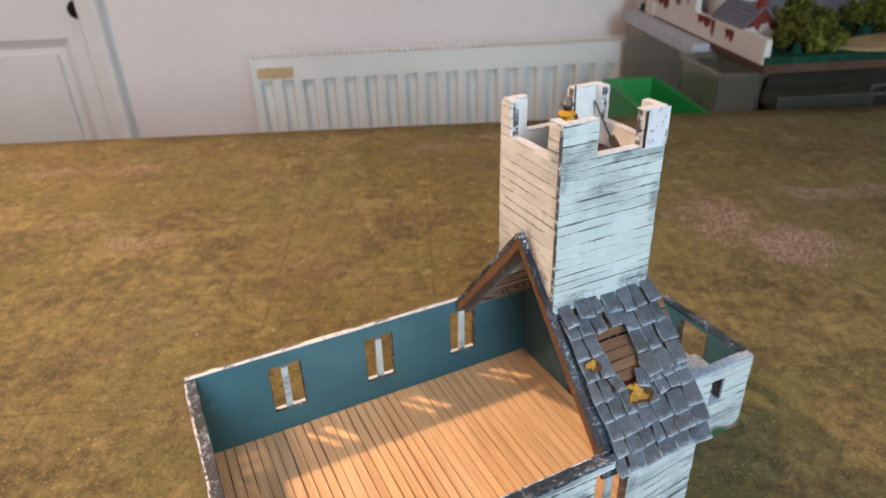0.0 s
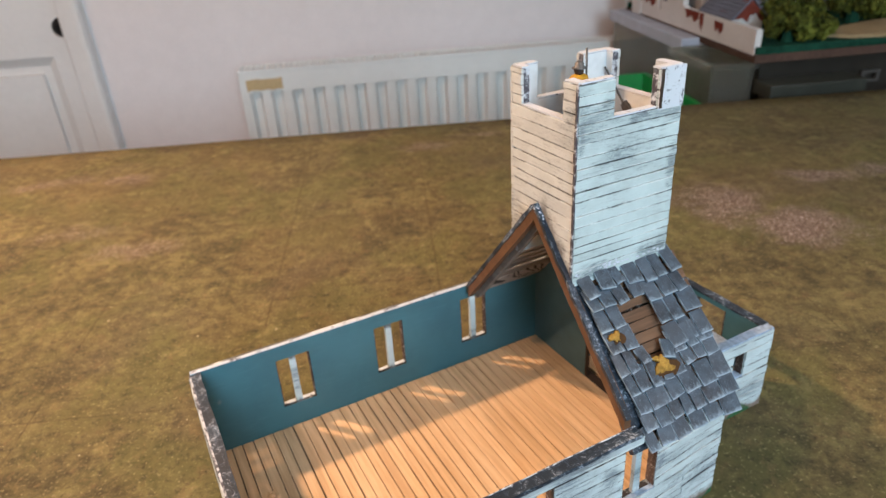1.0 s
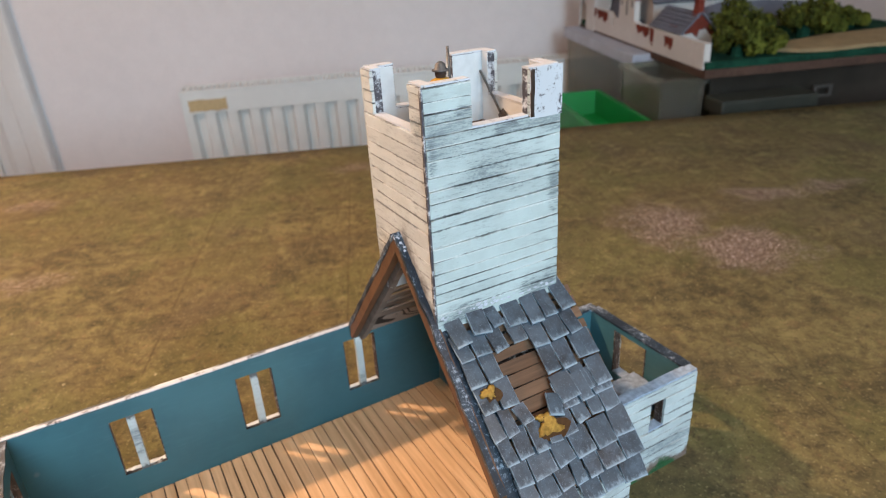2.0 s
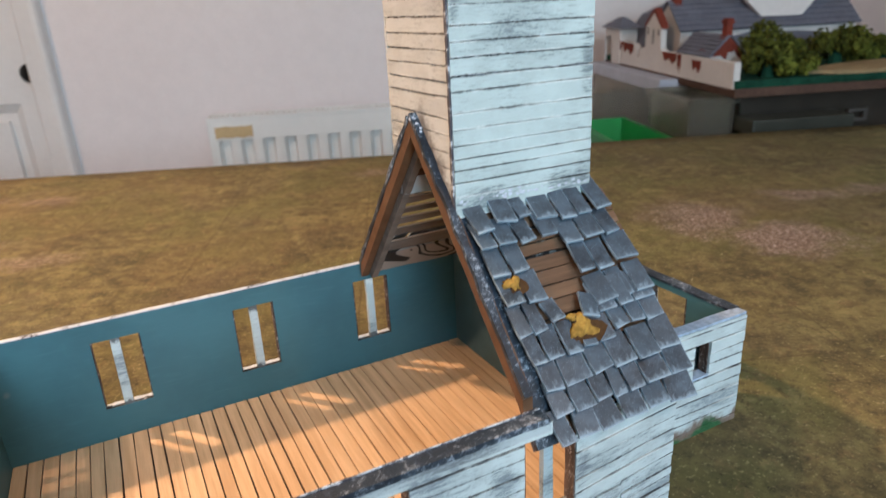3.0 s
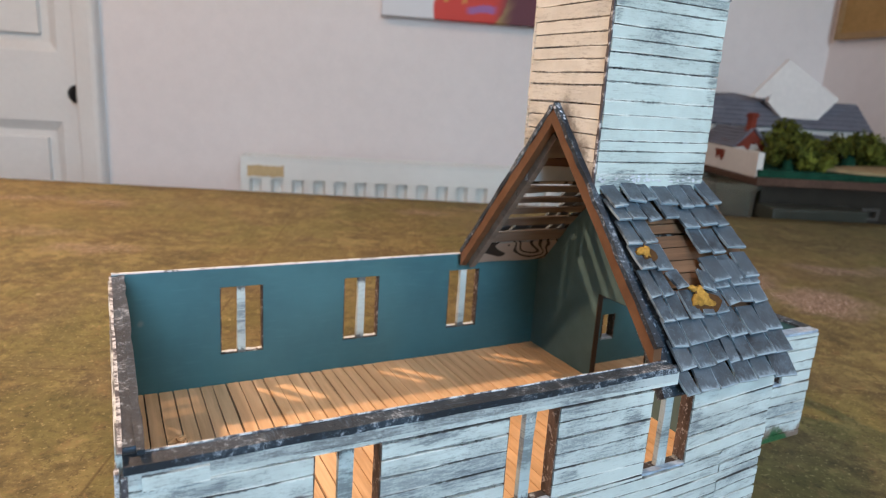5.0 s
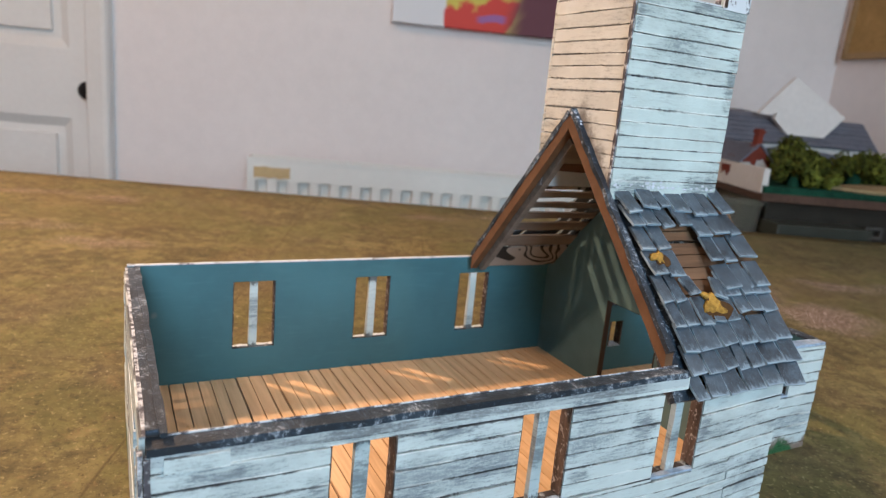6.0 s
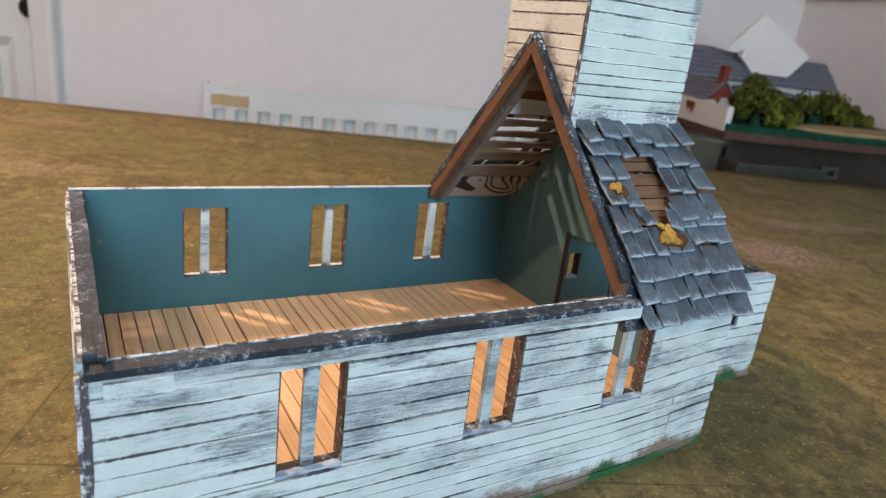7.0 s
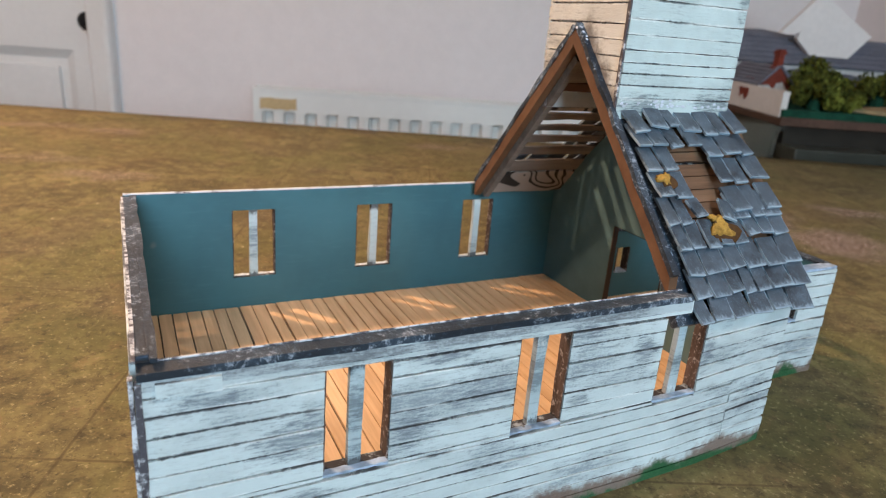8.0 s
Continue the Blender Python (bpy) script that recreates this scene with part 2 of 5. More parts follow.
def mat_material():
    """Printed cloth: mottled turf greens and ochres, pinkish gravel patches and thin fold lines."""
    m = Nodes("printed_turf_cloth", 0.85, 0.0, 0.2)
    big = m.noise(3.2, 4.0, distort=0.6)
    mid = m.noise(13.0, 5.0, rough=0.65)
    fine = m.noise(75.0, 6.0, rough=0.7)
    tiny = m.noise(420.0, 4.0, rough=0.7)
    grain = m.math("ADD", m.math("MULTIPLY", mid, 0.45), m.math("MULTIPLY", fine, 0.55))
    base = m.mix(m.step(grain, 0.38, 0.62), (0.060, 0.051, 0.026), (0.167, 0.142, 0.062))
    base = m.mix(m.math("MULTIPLY", m.step(m.noise(8.0, 5.0, rough=0.6, distort=0.5), 0.46, 0.58), 0.5), base, (0.100, 0.103, 0.036))
    base = m.mix(m.math("MULTIPLY", m.step(big, 0.48, 0.62), 0.4), base, (0.132, 0.096, 0.046))
    base = m.mix(m.math("MULTIPLY", m.step(m.noise(7.0, 3.0, distort=0.4), 0.52, 0.68), 0.4), base, (0.111, 0.088, 0.056))
    base = m.mix(m.math("MULTIPLY", m.step(m.noise(28.0, 5.0, rough=0.7), 0.54, 0.70), 0.65), base, (0.217, 0.188, 0.081))
    base = m.mix(m.math("MULTIPLY", m.step(m.noise(110.0, 6.0, rough=0.8), 0.50, 0.64), 0.6), base, (0.044, 0.035, 0.022))
    base = m.mix(m.math("MULTIPLY", m.step(m.noise(55.0, 6.0, vec=m.mapped((1, 1, 1), 0.7), rough=0.8), 0.54, 0.66), 0.45), base, (0.187, 0.127, 0.063))
    base = m.mix(m.math("MULTIPLY", m.step(tiny, 0.56, 0.70), 0.6), base, (0.323, 0.280, 0.144))
    crumbs = m.step(m.noise(210.0, 5.0, vec=m.mapped((1, 1, 1), 1.3), rough=0.85), 0.57, 0.64)
    base = m.mix(m.math("MULTIPLY", crumbs, 0.55), base, (0.025, 0.022, 0.013))
    flecks = m.step(m.noise(150.0, 2.0, vec=m.mapped((1, 1, 1), 0.4)), 0.745, 0.775)
    base = m.mix(m.math("MULTIPLY", flecks, 0.7), base, (0.425, 0.385, 0.234))
    # gravel patches
    x, y, _ = m.xyz()
    total = None
    wx = m.math("MULTIPLY", m.math("SUBTRACT", m.noise(8.0, 4.0, rough=0.7), 0.5), 0.16)
    wy = m.math("MULTIPLY", m.math("SUBTRACT", m.noise(8.0, 4.0, vec=m.mapped((1, 1, 1), 2.0), rough=0.7), 0.5), 0.12)
    gx, gy = m.math("ADD", x, wx), m.math("ADD", y, wy)
    for a, n, ra, rn, much in ((-7.35, 16.2, 1.6, 0.85, 0.66), (-9.3, 17.5, 1.9, 0.8, 0.62), (-11.9, 21.9, 2.4, 0.8, 0.66), (-9.4, 21.3, 1.4, 0.7, 0.66), (0.75, 22.4, 1.6, 0.7, 0.7), (2.7, 23.4, 1.3, 0.5, 0.7),
                         (8.6, 16.0, 1.5, 2.0, 0.85), (10.2, 14.2, 1.7, 1.5, 1.0), (12.5, 17.3, 1.9, 0.8, 0.85), (14.3, 17.5, 1.6, 0.7, 0.8)):
        dx = m.math("DIVIDE", m.math("SUBTRACT", gx, a * U), ra * 1.15 * U)
        dy = m.math("DIVIDE", m.math("SUBTRACT", gy, n * U), rn * 1.15 * U)
        d = m.math("ADD", m.math("MULTIPLY", dx, dx), m.math("MULTIPLY", dy, dy))
        g = m.math("MULTIPLY", m.math("SUBTRACT", 1.0, d, clamp=True), much)
        total = g if total is None else m.math("MAXIMUM", total, g)
    ragged = m.math("ADD", m.math("MULTIPLY", mid, 0.9), m.math("MULTIPLY", fine, 0.9))
    gravel = m.step(m.math("ADD", m.math("MULTIPLY", total, 1.05), m.math("ADD", m.math("MULTIPLY", ragged, 0.6), m.math("MULTIPLY", tiny, 0.5))), 1.0, 1.85)
    gravel = m.math("MULTIPLY", gravel, m.step(total, 0.0, 0.9))
    stones = m.mix(m.step(m.noise(340.0, 5.0, rough=0.9), 0.51, 0.62), (0.125, 0.083, 0.064), (0.66, 0.56, 0.52))
    base = m.mix(m.math("MULTIPLY", gravel, 0.85), base, stones)
    # fold lines
    fold = None
    for c, off in ((x, 0.50), (y, 9.62)):
        f = m.math("FRACT", m.math("DIVIDE", m.math("SUBTRACT", c, (off - 1.9) * U - 40 * 3.8 * U), 3.8 * U))
        dist = m.math("ABSOLUTE", m.math("SUBTRACT", m.math("ADD", f, m.math("MULTIPLY", m.math("SUBTRACT", mid, 0.5), 0.02)), 0.5))
        one = m.math("SUBTRACT", 1.0, m.step(dist, 0.002, 0.0065))
        fold = one if fold is None else m.math("MAXIMUM", fold, one)
    fold = m.math("MULTIPLY", fold, m.step(mid, 0.34, 0.56))
    base = m.mix(m.math("MULTIPLY", fold, 0.55), base, (0.05, 0.035, 0.018))
    m.bump(m.math("ADD", fine, tiny), 0.15, 0.0005)
    return m.colour(base)


def inner_paint():
    """Teal wall paint brushed over card, a little uneven, with a few pale scuffs."""
    m = Nodes("teal_paint", 0.5, 0.0, 0.4)
    n = m.noise(30.0, 4.0)
    brush = m.noise(1.0, 5.0, vec=m.mapped((90, 90, 600)), rough=0.6)
    c = m.mix(m.step(n, 0.3, 0.7), (0.040, 0.124, 0.156), (0.050, 0.151, 0.187))
    c = m.mix(m.math("MULTIPLY", m.step(brush, 0.5, 0.8), 0.35), c, (0.068, 0.180, 0.218))
    scuff = m.step(m.noise(38.0, 2.0), 0.73, 0.77)
    c = m.mix(m.math("MULTIPLY", scuff, 0.5), c, (0.22, 0.24, 0.24))
    m.bump(brush, 0.12, 0.0004)
    return m.colour(c)


def ink_card():
    """Scrap packaging card: pale, with thick black printed swirls."""
    m = Nodes("printed_card", 0.7)
    field = m.noise(31.0, 0.6, distort=0.6)
    w = m.math("FRACT", m.math("MULTIPLY", field, 11.0))
    return m.colour(m.mix(m.step(m.math("ABSOLUTE", m.math("SUBTRACT", w, 0.5)), 0.29, 0.34), (0.29, 0.26, 0.235), (0.015, 0.013, 0.012)))


def canvas_paint():
    """Abstract canvas: a white area, then reds, yellow and maroon in broad strokes."""
    m = Nodes("painted_canvas", 0.6)
    x, y, z = m.xyz()
    strokes = m.noise(9.0, 3.0, vec=m.mapped((1, 1, 0.7)), distort=1.2)
    wob = m.math("MULTIPLY", m.math("SUBTRACT", m.noise(16.0, 3.0), 0.5), 0.10)
    c = m.mix(m.step(strokes, 0.40, 0.46), (0.13, 0.03, 0.05), (0.60, 0.05, 0.035))
    c = m.mix(m.step(m.math("ADD", z, m.math("ADD", wob, m.math("MULTIPLY", x, -0.12))), 0.028, 0.040), c, (0.62, 0.52, 0.09))
    purple = m.step(m.math("ABSOLUTE", m.math("SUBTRACT", m.math("ADD", z, m.math("MULTIPLY", wob, 0.3)), 0.028)), 0.009, 0.005)
    purple = m.math("MULTIPLY", purple, m.math("MULTIPLY", m.step(x, 0.19, 0.21), m.step(x, 0.275, 0.255)))
    c = m.mix(m.math("MULTIPLY", purple, 0.8), c, (0.26, 0.15, 0.42))
    slant = m.math("ABSOLUTE", m.math("SUBTRACT", m.math("ADD", x, m.math("MULTIPLY", wob, 0.4)), m.math("ADD", m.math("MULTIPLY", z, 0.35), 0.285)))
    c = m.mix(m.step(slant, 0.016, 0.011), c, (0.58, 0.44, 0.14))
    right = m.math("ADD", x, m.math("MULTIPLY", strokes, 0.08))
    c = m.mix(m.step(right, 0.30, 0.36), c, (0.13, 0.035, 0.05))
    white = m.math("SUBTRACT", 1.0, m.step(m.math("ADD", x, m.math("MULTIPLY", m.noise(20.0, 2.0), 0.03)), 0.135, 0.14))
    return m.colour(m.mix(white, c, (0.72, 0.71, 0.74)))


def clear_plastic():
    m = Nodes("clear_plastic", 0.15, 0.0, 0.5)
    m.bsdf.inputs["Transmission Weight"].default_value = 0.93
    m.bsdf.inputs["IOR"].default_value = 1.2
    return m.colour(m.mix(m.step(m.noise(14.0, 3.0), 0.3, 0.7), (0.62, 0.60, 0.52), (0.72, 0.70, 0.62)))


def leaf_material():
    m = Nodes("sponge_foliage", 0.8, 0.0, 0.2)
    r = m.tree.nodes.new("ShaderNodeNewGeometry").outputs["Random Per Island"]
    big = m.noise(18.0, 2.0)
    c = m.mix(r, (0.024, 0.031, 0.005), (0.13, 0.14, 0.02))
    return m.colour(m.mix(m.step(big, 0.46, 0.66), c, (0.15, 0.165, 0.024)))


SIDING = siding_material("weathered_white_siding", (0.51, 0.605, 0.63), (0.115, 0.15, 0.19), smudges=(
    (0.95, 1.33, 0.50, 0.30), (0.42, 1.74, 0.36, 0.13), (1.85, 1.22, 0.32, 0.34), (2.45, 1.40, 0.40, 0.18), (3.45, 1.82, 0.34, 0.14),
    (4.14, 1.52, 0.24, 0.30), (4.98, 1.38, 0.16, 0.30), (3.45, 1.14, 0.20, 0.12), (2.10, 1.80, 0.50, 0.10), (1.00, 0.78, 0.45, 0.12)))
TOWER_FRONT = siding_material("tower_front_siding", (0.495, 0.60, 0.61), (0.12, 0.155, 0.18), 0.45, 0.75, 0.0, (
    (5.90, 3.60, 0.50, 0.20), (4.85, 3.56, 0.55, 0.17), (5.45, 5.46, 0.32, 0.10), (6.03, 4.75, 0.14, 0.45), (4.58, 5.40, 0.08, 0.35), (4.95, 5.70, 0.18, 0.10)))
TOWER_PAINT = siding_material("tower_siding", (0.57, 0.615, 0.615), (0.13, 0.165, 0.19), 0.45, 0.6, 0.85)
GROOVE = groove_material()
TOWER_EDGE = rubbed_material("worn_tower_edge", 240.0, 0.46, 0.60)
CHIPPED = rubbed_material("chipped_merlon_paint", 190.0, 0.37, 0.45)
SMUDGED = siding_material("smudged_strip", (0.42, 0.50, 0.54), (0.04, 0.045, 0.06), 0.36)
TRIM = trim_material()
RUBBED = rubbed_material("rubbed_edge", 260.0, 0.30, 0.42)
RUBBED_DARK = rubbed_material("dark_rubbed_edge", 300.0, 0.50, 0.66)
PALE_EDGE = rubbed_material("broken_pale_edge", 240.0, 0.43, 0.57)
FILLER = plain("pale_filler", (0.50, 0.54, 0.62), 0.5, 0.35, 320.0, 0.7)
TEAL = inner_paint()
SILL = plain("pale_blue_sill", (0.27, 0.36, 0.48), 0.5, 0.45, 300.0, 0.5)
MULLION = siding_material("mullion_paint", (0.40, 0.51, 0.56), (0.05, 0.07, 0.09), 0.36)
RIM = rubbed_material("pale_rim", 170.0, 0.34, 0.47)
LINING = plain("white_inner_paint", (0.60, 0.65, 0.68), 0.55, 0.12, 160.0, 0.3)
EDGE = edge_material()
DARK_EDGE = wood_material("dark_stained_edge", (0.022, 0.014, 0.010), (0.06, 0.04, 0.03), (150, 150, 30))
# The end wall's teal with warm lamp light put into the colour.
LAMPLIT_TEAL = plain("lamplit_teal_paint", (0.074, 0.148, 0.174), 0.55, 0.14, 90.0, 0.2)
PLANK = wood_material("tan_floor_plank", (0.48, 0.325, 0.185), (0.71, 0.51, 0.315), (240, 14, 200), 0.34)
RAFTER = wood_material("brown_rafter", (0.085, 0.042, 0.021), (0.155, 0.082, 0.043), (60, 60, 60), 0.55)
BATTEN = wood_material("batten_wood", (0.085, 0.046, 0.026), (0.205, 0.118, 0.068), (14, 200, 200), 0.7)
PALE = wood_material("pale_batten_wood", (0.095, 0.083, 0.074), (0.20, 0.176, 0.156), (14, 200, 200), 0.7)
CARD = ink_card()
SHINGLE = shingle_material()
MOSS = plain("yellow_moss", (0.33, 0.195, 0.045), 0.9, 0.5, 600.0, 1.0, 0.1)
RUST = plain("moss_ground", (0.075, 0.040, 0.018), 0.9, 0.4, 300.0, 0.6, 0.1)
MATTOP = mat_material()
WALL = plain("cream_wall_paint", (0.79, 0.725, 0.715), 0.85, 0.03, 260.0, 0.12, 0.2)
GLOSS = plain("white_gloss_paint", (0.77, 0.75, 0.73), 0.35, 0.03, 90.0, 0.03, 0.5)
ENAMEL = plain("white_enamel", (0.78, 0.77, 0.74), 0.35, 0.03, 60.0, 0.02, 0.5)
DARKSLOT = plain("dark_grille", (0.16, 0.15, 0.145), 0.6, 0.2, 200.0)
TAPE = plain("masking_tape", (0.52, 0.38, 0.20), 0.7, 0.15, 200.0, 0.2)
BLACK = plain("black_metal", (0.015, 0.014, 0.014), 0.35, 0.2, 100.0, 0.1, 0.5, 0.6)
TABLEWOOD = wood_material("table_board", (0.22, 0.13, 0.07), (0.34, 0.22, 0.13), (4, 60, 60))
CARPET = plain("grey_carpet", (0.28, 0.255, 0.23), 0.95, 0.3, 400.0, 0.6, 0.1)
CANVAS = canvas_paint()
CORK = plain("cork_board", (0.40, 0.235, 0.09), 0.9, 0.2, 180.0, 0.5, 0.1)
PINE = wood_material("pine_frame", (0.30, 0.17, 0.07), (0.42, 0.26, 0.12), (20, 120, 120))
CLEAR = clear_plastic()
LILAC = plain("pale_lilac_plastic", (0.40, 0.41, 0.47), 0.35, 0.12, 30.0, 0.05)
TRAY = plain("grey_green_plastic", (0.036, 0.038, 0.030), 0.4, 0.2, 30.0, 0.05)
GREYPL = plain("grey_plastic", (0.22, 0.215, 0.21), 0.4, 0.1, 50.0, 0.05)
DARKPL = plain("dark_storage_plastic", (0.030, 0.024, 0.018), 0.4, 0.25, 30.0, 0.05)
LATCH = plain("dull_latch_plastic", (0.062, 0.056, 0.05), 0.5)
GREEN = plain("green_plastic", (0.008, 0.22, 0.04), 0.35, 0.1, 40.0, 0.05)
LIME = plain("white_render", (0.62, 0.585, 0.56), 0.85, 0.06, 140.0, 0.3, 0.2)
BRICK = plain("red_brick_paint", (0.17, 0.035, 0.022), 0.85, 0.3, 300.0, 0.4, 0.2)
SLATE = plain("grey_slate_roof", (0.135, 0.14, 0.175), 0.7, 0.2, 180.0, 0.5, 0.3)
TURF = plain("green_flock", (0.011, 0.050, 0.031), 0.95, 0.4, 260.0, 0.8, 0.1)
SAND = plain("sand_path", (0.31, 0.22, 0.12), 0.95, 0.2, 260.0, 0.6, 0.1)
EARTH = plain("brown_board_edge", (0.085, 0.048, 0.035), 0.85, 0.25, 160.0, 0.4, 0.2)
LEAF = leaf_material()
FOAM = plain("white_foamcard", (0.72, 0.67, 0.65), 0.8, 0.05, 100.0, 0.1, 0.2)
MINI_A = plain("figure_steel", (0.10, 0.10, 0.10), 0.5, 0.4, 900.0, 0.3, 0.5, 0.5)
MINI_B = plain("figure_yellow", (0.50, 0.28, 0.02), 0.6, 0.3, 900.0, 0.3)
MINI_C = plain("figure_brown", (0.045, 0.028, 0.02), 0.7, 0.3, 900.0, 0.3)


# ---- building helpers (model units) ----
def box(bm, x0, x1, y0, y1, z0, z1, m=None, jit=0.0):
    vs = []
    for x in (x0, x1):
        for y in (y0, y1):
            for z in (z0, z1):
                p = Vector((x, y, z)) + Vector([random.uniform(-jit, jit) for _ in range(3)])
                vs.append(bm.verts.new(m @ p if m else p))
    for f in ((0, 1, 3, 2), (4, 6, 7, 5), (0, 4, 5, 1), (2, 3, 7, 6), (0, 2, 6, 4), (1, 5, 7, 3)):
        bm.faces.new([vs[i] for i in f])
    return vs


def prism(bm, outline, depth, put):
    """A flat outline of (u, v) pairs given thickness: put(u, v, d) places a point, d 0 or depth."""
    rings = [[bm.verts.new(put(u, v, d)) for u, v in outline] for d in (0.0, depth)]
    bm.faces.new(rings[0][::-1])
    bm.faces.new(rings[1])
    k = len(outline)
    for i in range(k):
        bm.faces.new((rings[0][i], rings[0][(i + 1) % k], rings[1][(i + 1) % k], rings[1][i]))


def panel(bm, u0, u1, v0, v1, holes, depth, put):
    """A slab with rectangular openings (u0, u1, v0, v1) right through it."""
    us = sorted({u0, u1, *[h[0] for h in holes], *[h[1] for h in holes]})
    vs = sorted({v0, v1, *[h[2] for h in holes], *[h[3] for h in holes]})
    us, vs = [u for u in us if u0 <= u <= u1], [v for v in vs if v0 <= v <= v1]

    def solid(i, j):
        if not (0 <= i < len(us) - 1 and 0 <= j < len(vs) - 1):
            return False
        u, v = (us[i] + us[i + 1]) / 2, (vs[j] + vs[j + 1]) / 2
        return not any(h[0] < u < h[1] and h[2] < v < h[3] for h in holes)

    cache = {}

    def at(i, j, k):
        if (i, j, k) not in cache:
            cache[i, j, k] = bm.verts.new(put(us[i], vs[j], depth * k))
        return cache[i, j, k]

    for i in range(len(us) - 1):
        for j in range(len(vs) - 1):
            if not solid(i, j):
                continue
            bm.faces.new([at(i, j, 0), at(i, j + 1, 0), at(i + 1, j + 1, 0), at(i + 1, j, 0)])
            bm.faces.new([at(i, j, 1), at(i + 1, j, 1), at(i + 1, j + 1, 1), at(i, j + 1, 1)])
            for (di, dj), (p, q) in {(-1, 0): ((i, j), (i, j + 1)), (1, 0): ((i + 1, j), (i + 1, j + 1)), (0, -1): ((i, j), (i + 1, j)), (0, 1): ((i, j + 1), (i + 1, j + 1))}.items():
                if not solid(i + di, j + dj):
                    bm.faces.new([at(*p, 0), at(*q, 0), at(*q, 1), at(*p, 1)])


def finish(bm, name, smooth=False, bevel=0.0):
    if bevel:
        bmesh.ops.bevel(bm, geom=bm.edges[:], offset=bevel, segments=2, affect="EDGES", profile=0.6)
    bmesh.ops.recalc_face_normals(bm, faces=bm.faces[:])
    bmesh.ops.scale(bm, vec=(U, U, U), verts=bm.verts[:])
    me = bpy.data.meshes.new(name)
    bm.to_mesh(me)
    bm.free()
    for p in me.polygons:
        p.use_smooth = smooth
    return me


def part(name, bm, material, parent, label="", smooth=False, bevel=0.0):
    ob = new(name, finish(bm, name, smooth, bevel))
    ob.data.materials.append(material)
    if parent is not None:
        ob.parent = parent
    return tagged(ob, label)


def thing(name, at, label, category, rz=0.0, group="", kind="", size=1.0):
    ob = new(name)
    ob.empty_display_size = 0.02
    ob.matrix_world = pose(*world(at), 0, 0, rz) @ Matrix.Scale(size * (RS if rz else 1.0), 4)
    return tagged(ob, label, category, group, kind)


def setting(name, bm, material, label, category="", bevel=0.0):
    """A piece of the room, in the room's axes."""
    ob = new(name, finish(bm, name, False, bevel))
    ob.data.materials.append(material)
    ob.matrix_world = pose(*world(room(0, 0, 0)), 0, 0, RZ) @ Matrix.Scale(RS, 4)
    return tagged(ob, label, category or name.split("_")[0], "", "structure")


def lathe(bm, profile, centre, segs=16, axis="z"):
    rings = []
    for r, h in profile:
        ring = []
        for k in range(segs):
            a = 2 * math.pi * k / segs
            p = {"z": (r * math.cos(a), r * math.sin(a), h), "y": (r * math.cos(a), h, r * math.sin(a)), "x": (h, r * math.cos(a), r * math.sin(a))}[axis]
            ring.append(bm.verts.new(Vector(centre) + Vector(p)))
        rings.append(ring)
    for a, b in zip(rings, rings[1:]):
        for k in range(segs):
            bm.faces.new((a[k], a[(k + 1) % segs], b[(k + 1) % segs], b[k]))
    bm.faces.new(rings[0][::-1])
    bm.faces.new(rings[-1])


def slat(length, width, thick, segs=4, rough=0.012):
    """One thin strip along u with slightly uneven long edges; returns rings of (u, v, d)."""
    rings = []
    for k in range(segs + 1):
        u = length * k / segs
        lo, hi = random.uniform(-rough, rough), random.uniform(-rough, rough)
        rings.append([(u, lo, 0), (u, width + hi, 0), (u, width + hi, thick), (u, lo, thick + random.uniform(0, rough * 0.6))])
    return rings


def strip_mesh(bm, rings, put):
    vs = [[bm.verts.new(put(*p)) for p in ring] for ring in rings]
    for a, b in zip(vs, vs[1:]):
        for k in range(4):
            bm.faces.new((a[k], a[(k + 1) % 4], b[(k + 1) % 4], b[k]))
    bm.faces.new(vs[0][::-1])
    bm.faces.new(vs[-1])


def clad(parent, put, u0, u1, rows, holes, seed, material, thick=0.035, cuts=(), gap=0.015, tilt=0.012, rough=0.007):
    """Boards of a clad wall: each one a piece of its own, cut round the openings. rows: heights of the joints, rising."""
    rng = random.Random(seed)
    for z0, z1 in zip(rows, rows[1:]):
        mid = (z0 + z1) / 2
        spans, here = [], u0
        stops = sorted([(h[0], h[1]) for h in holes if h[2] - 0.03 < mid < h[3] + 0.03])
        for a, b in stops:
            if a > here:
                spans.append((here, min(a, u1)))
            here = max(here, b)
        if here < u1:
            spans.append((here, u1))
        for a, b in spans:
            for c in sorted(c for c, lo, hi in cuts if a < c < b and lo < mid < hi):
                spans.append((a, c - 0.006))
                a = c + 0.006
            if b - a < 0.02:
                continue
            lean, lift = rng.uniform(-tilt, tilt), rng.uniform(0, 0.012)
            g = gap * rng.uniform(0.5, 1.25)
            rings = slat(b - a, z1 - z0 - g, thick, max(2, min(6, int((b - a) / 0.5) + 1)), rough)
            bm = bmesh.new()
            strip_mesh(bm, rings, lambda u, v, d: put(a + u, z0 + gap / 2 + v + lean * (u / (b - a) - 0.5), d + (lift if d else 0)))
            part("board", bm, material, parent)


# ---- the room ----
BACK, FRONT, LEFT, RIGHT = 41.5, -44.0, -58.0, 28.95
FLOOR, TOP = -21.0, 38.0

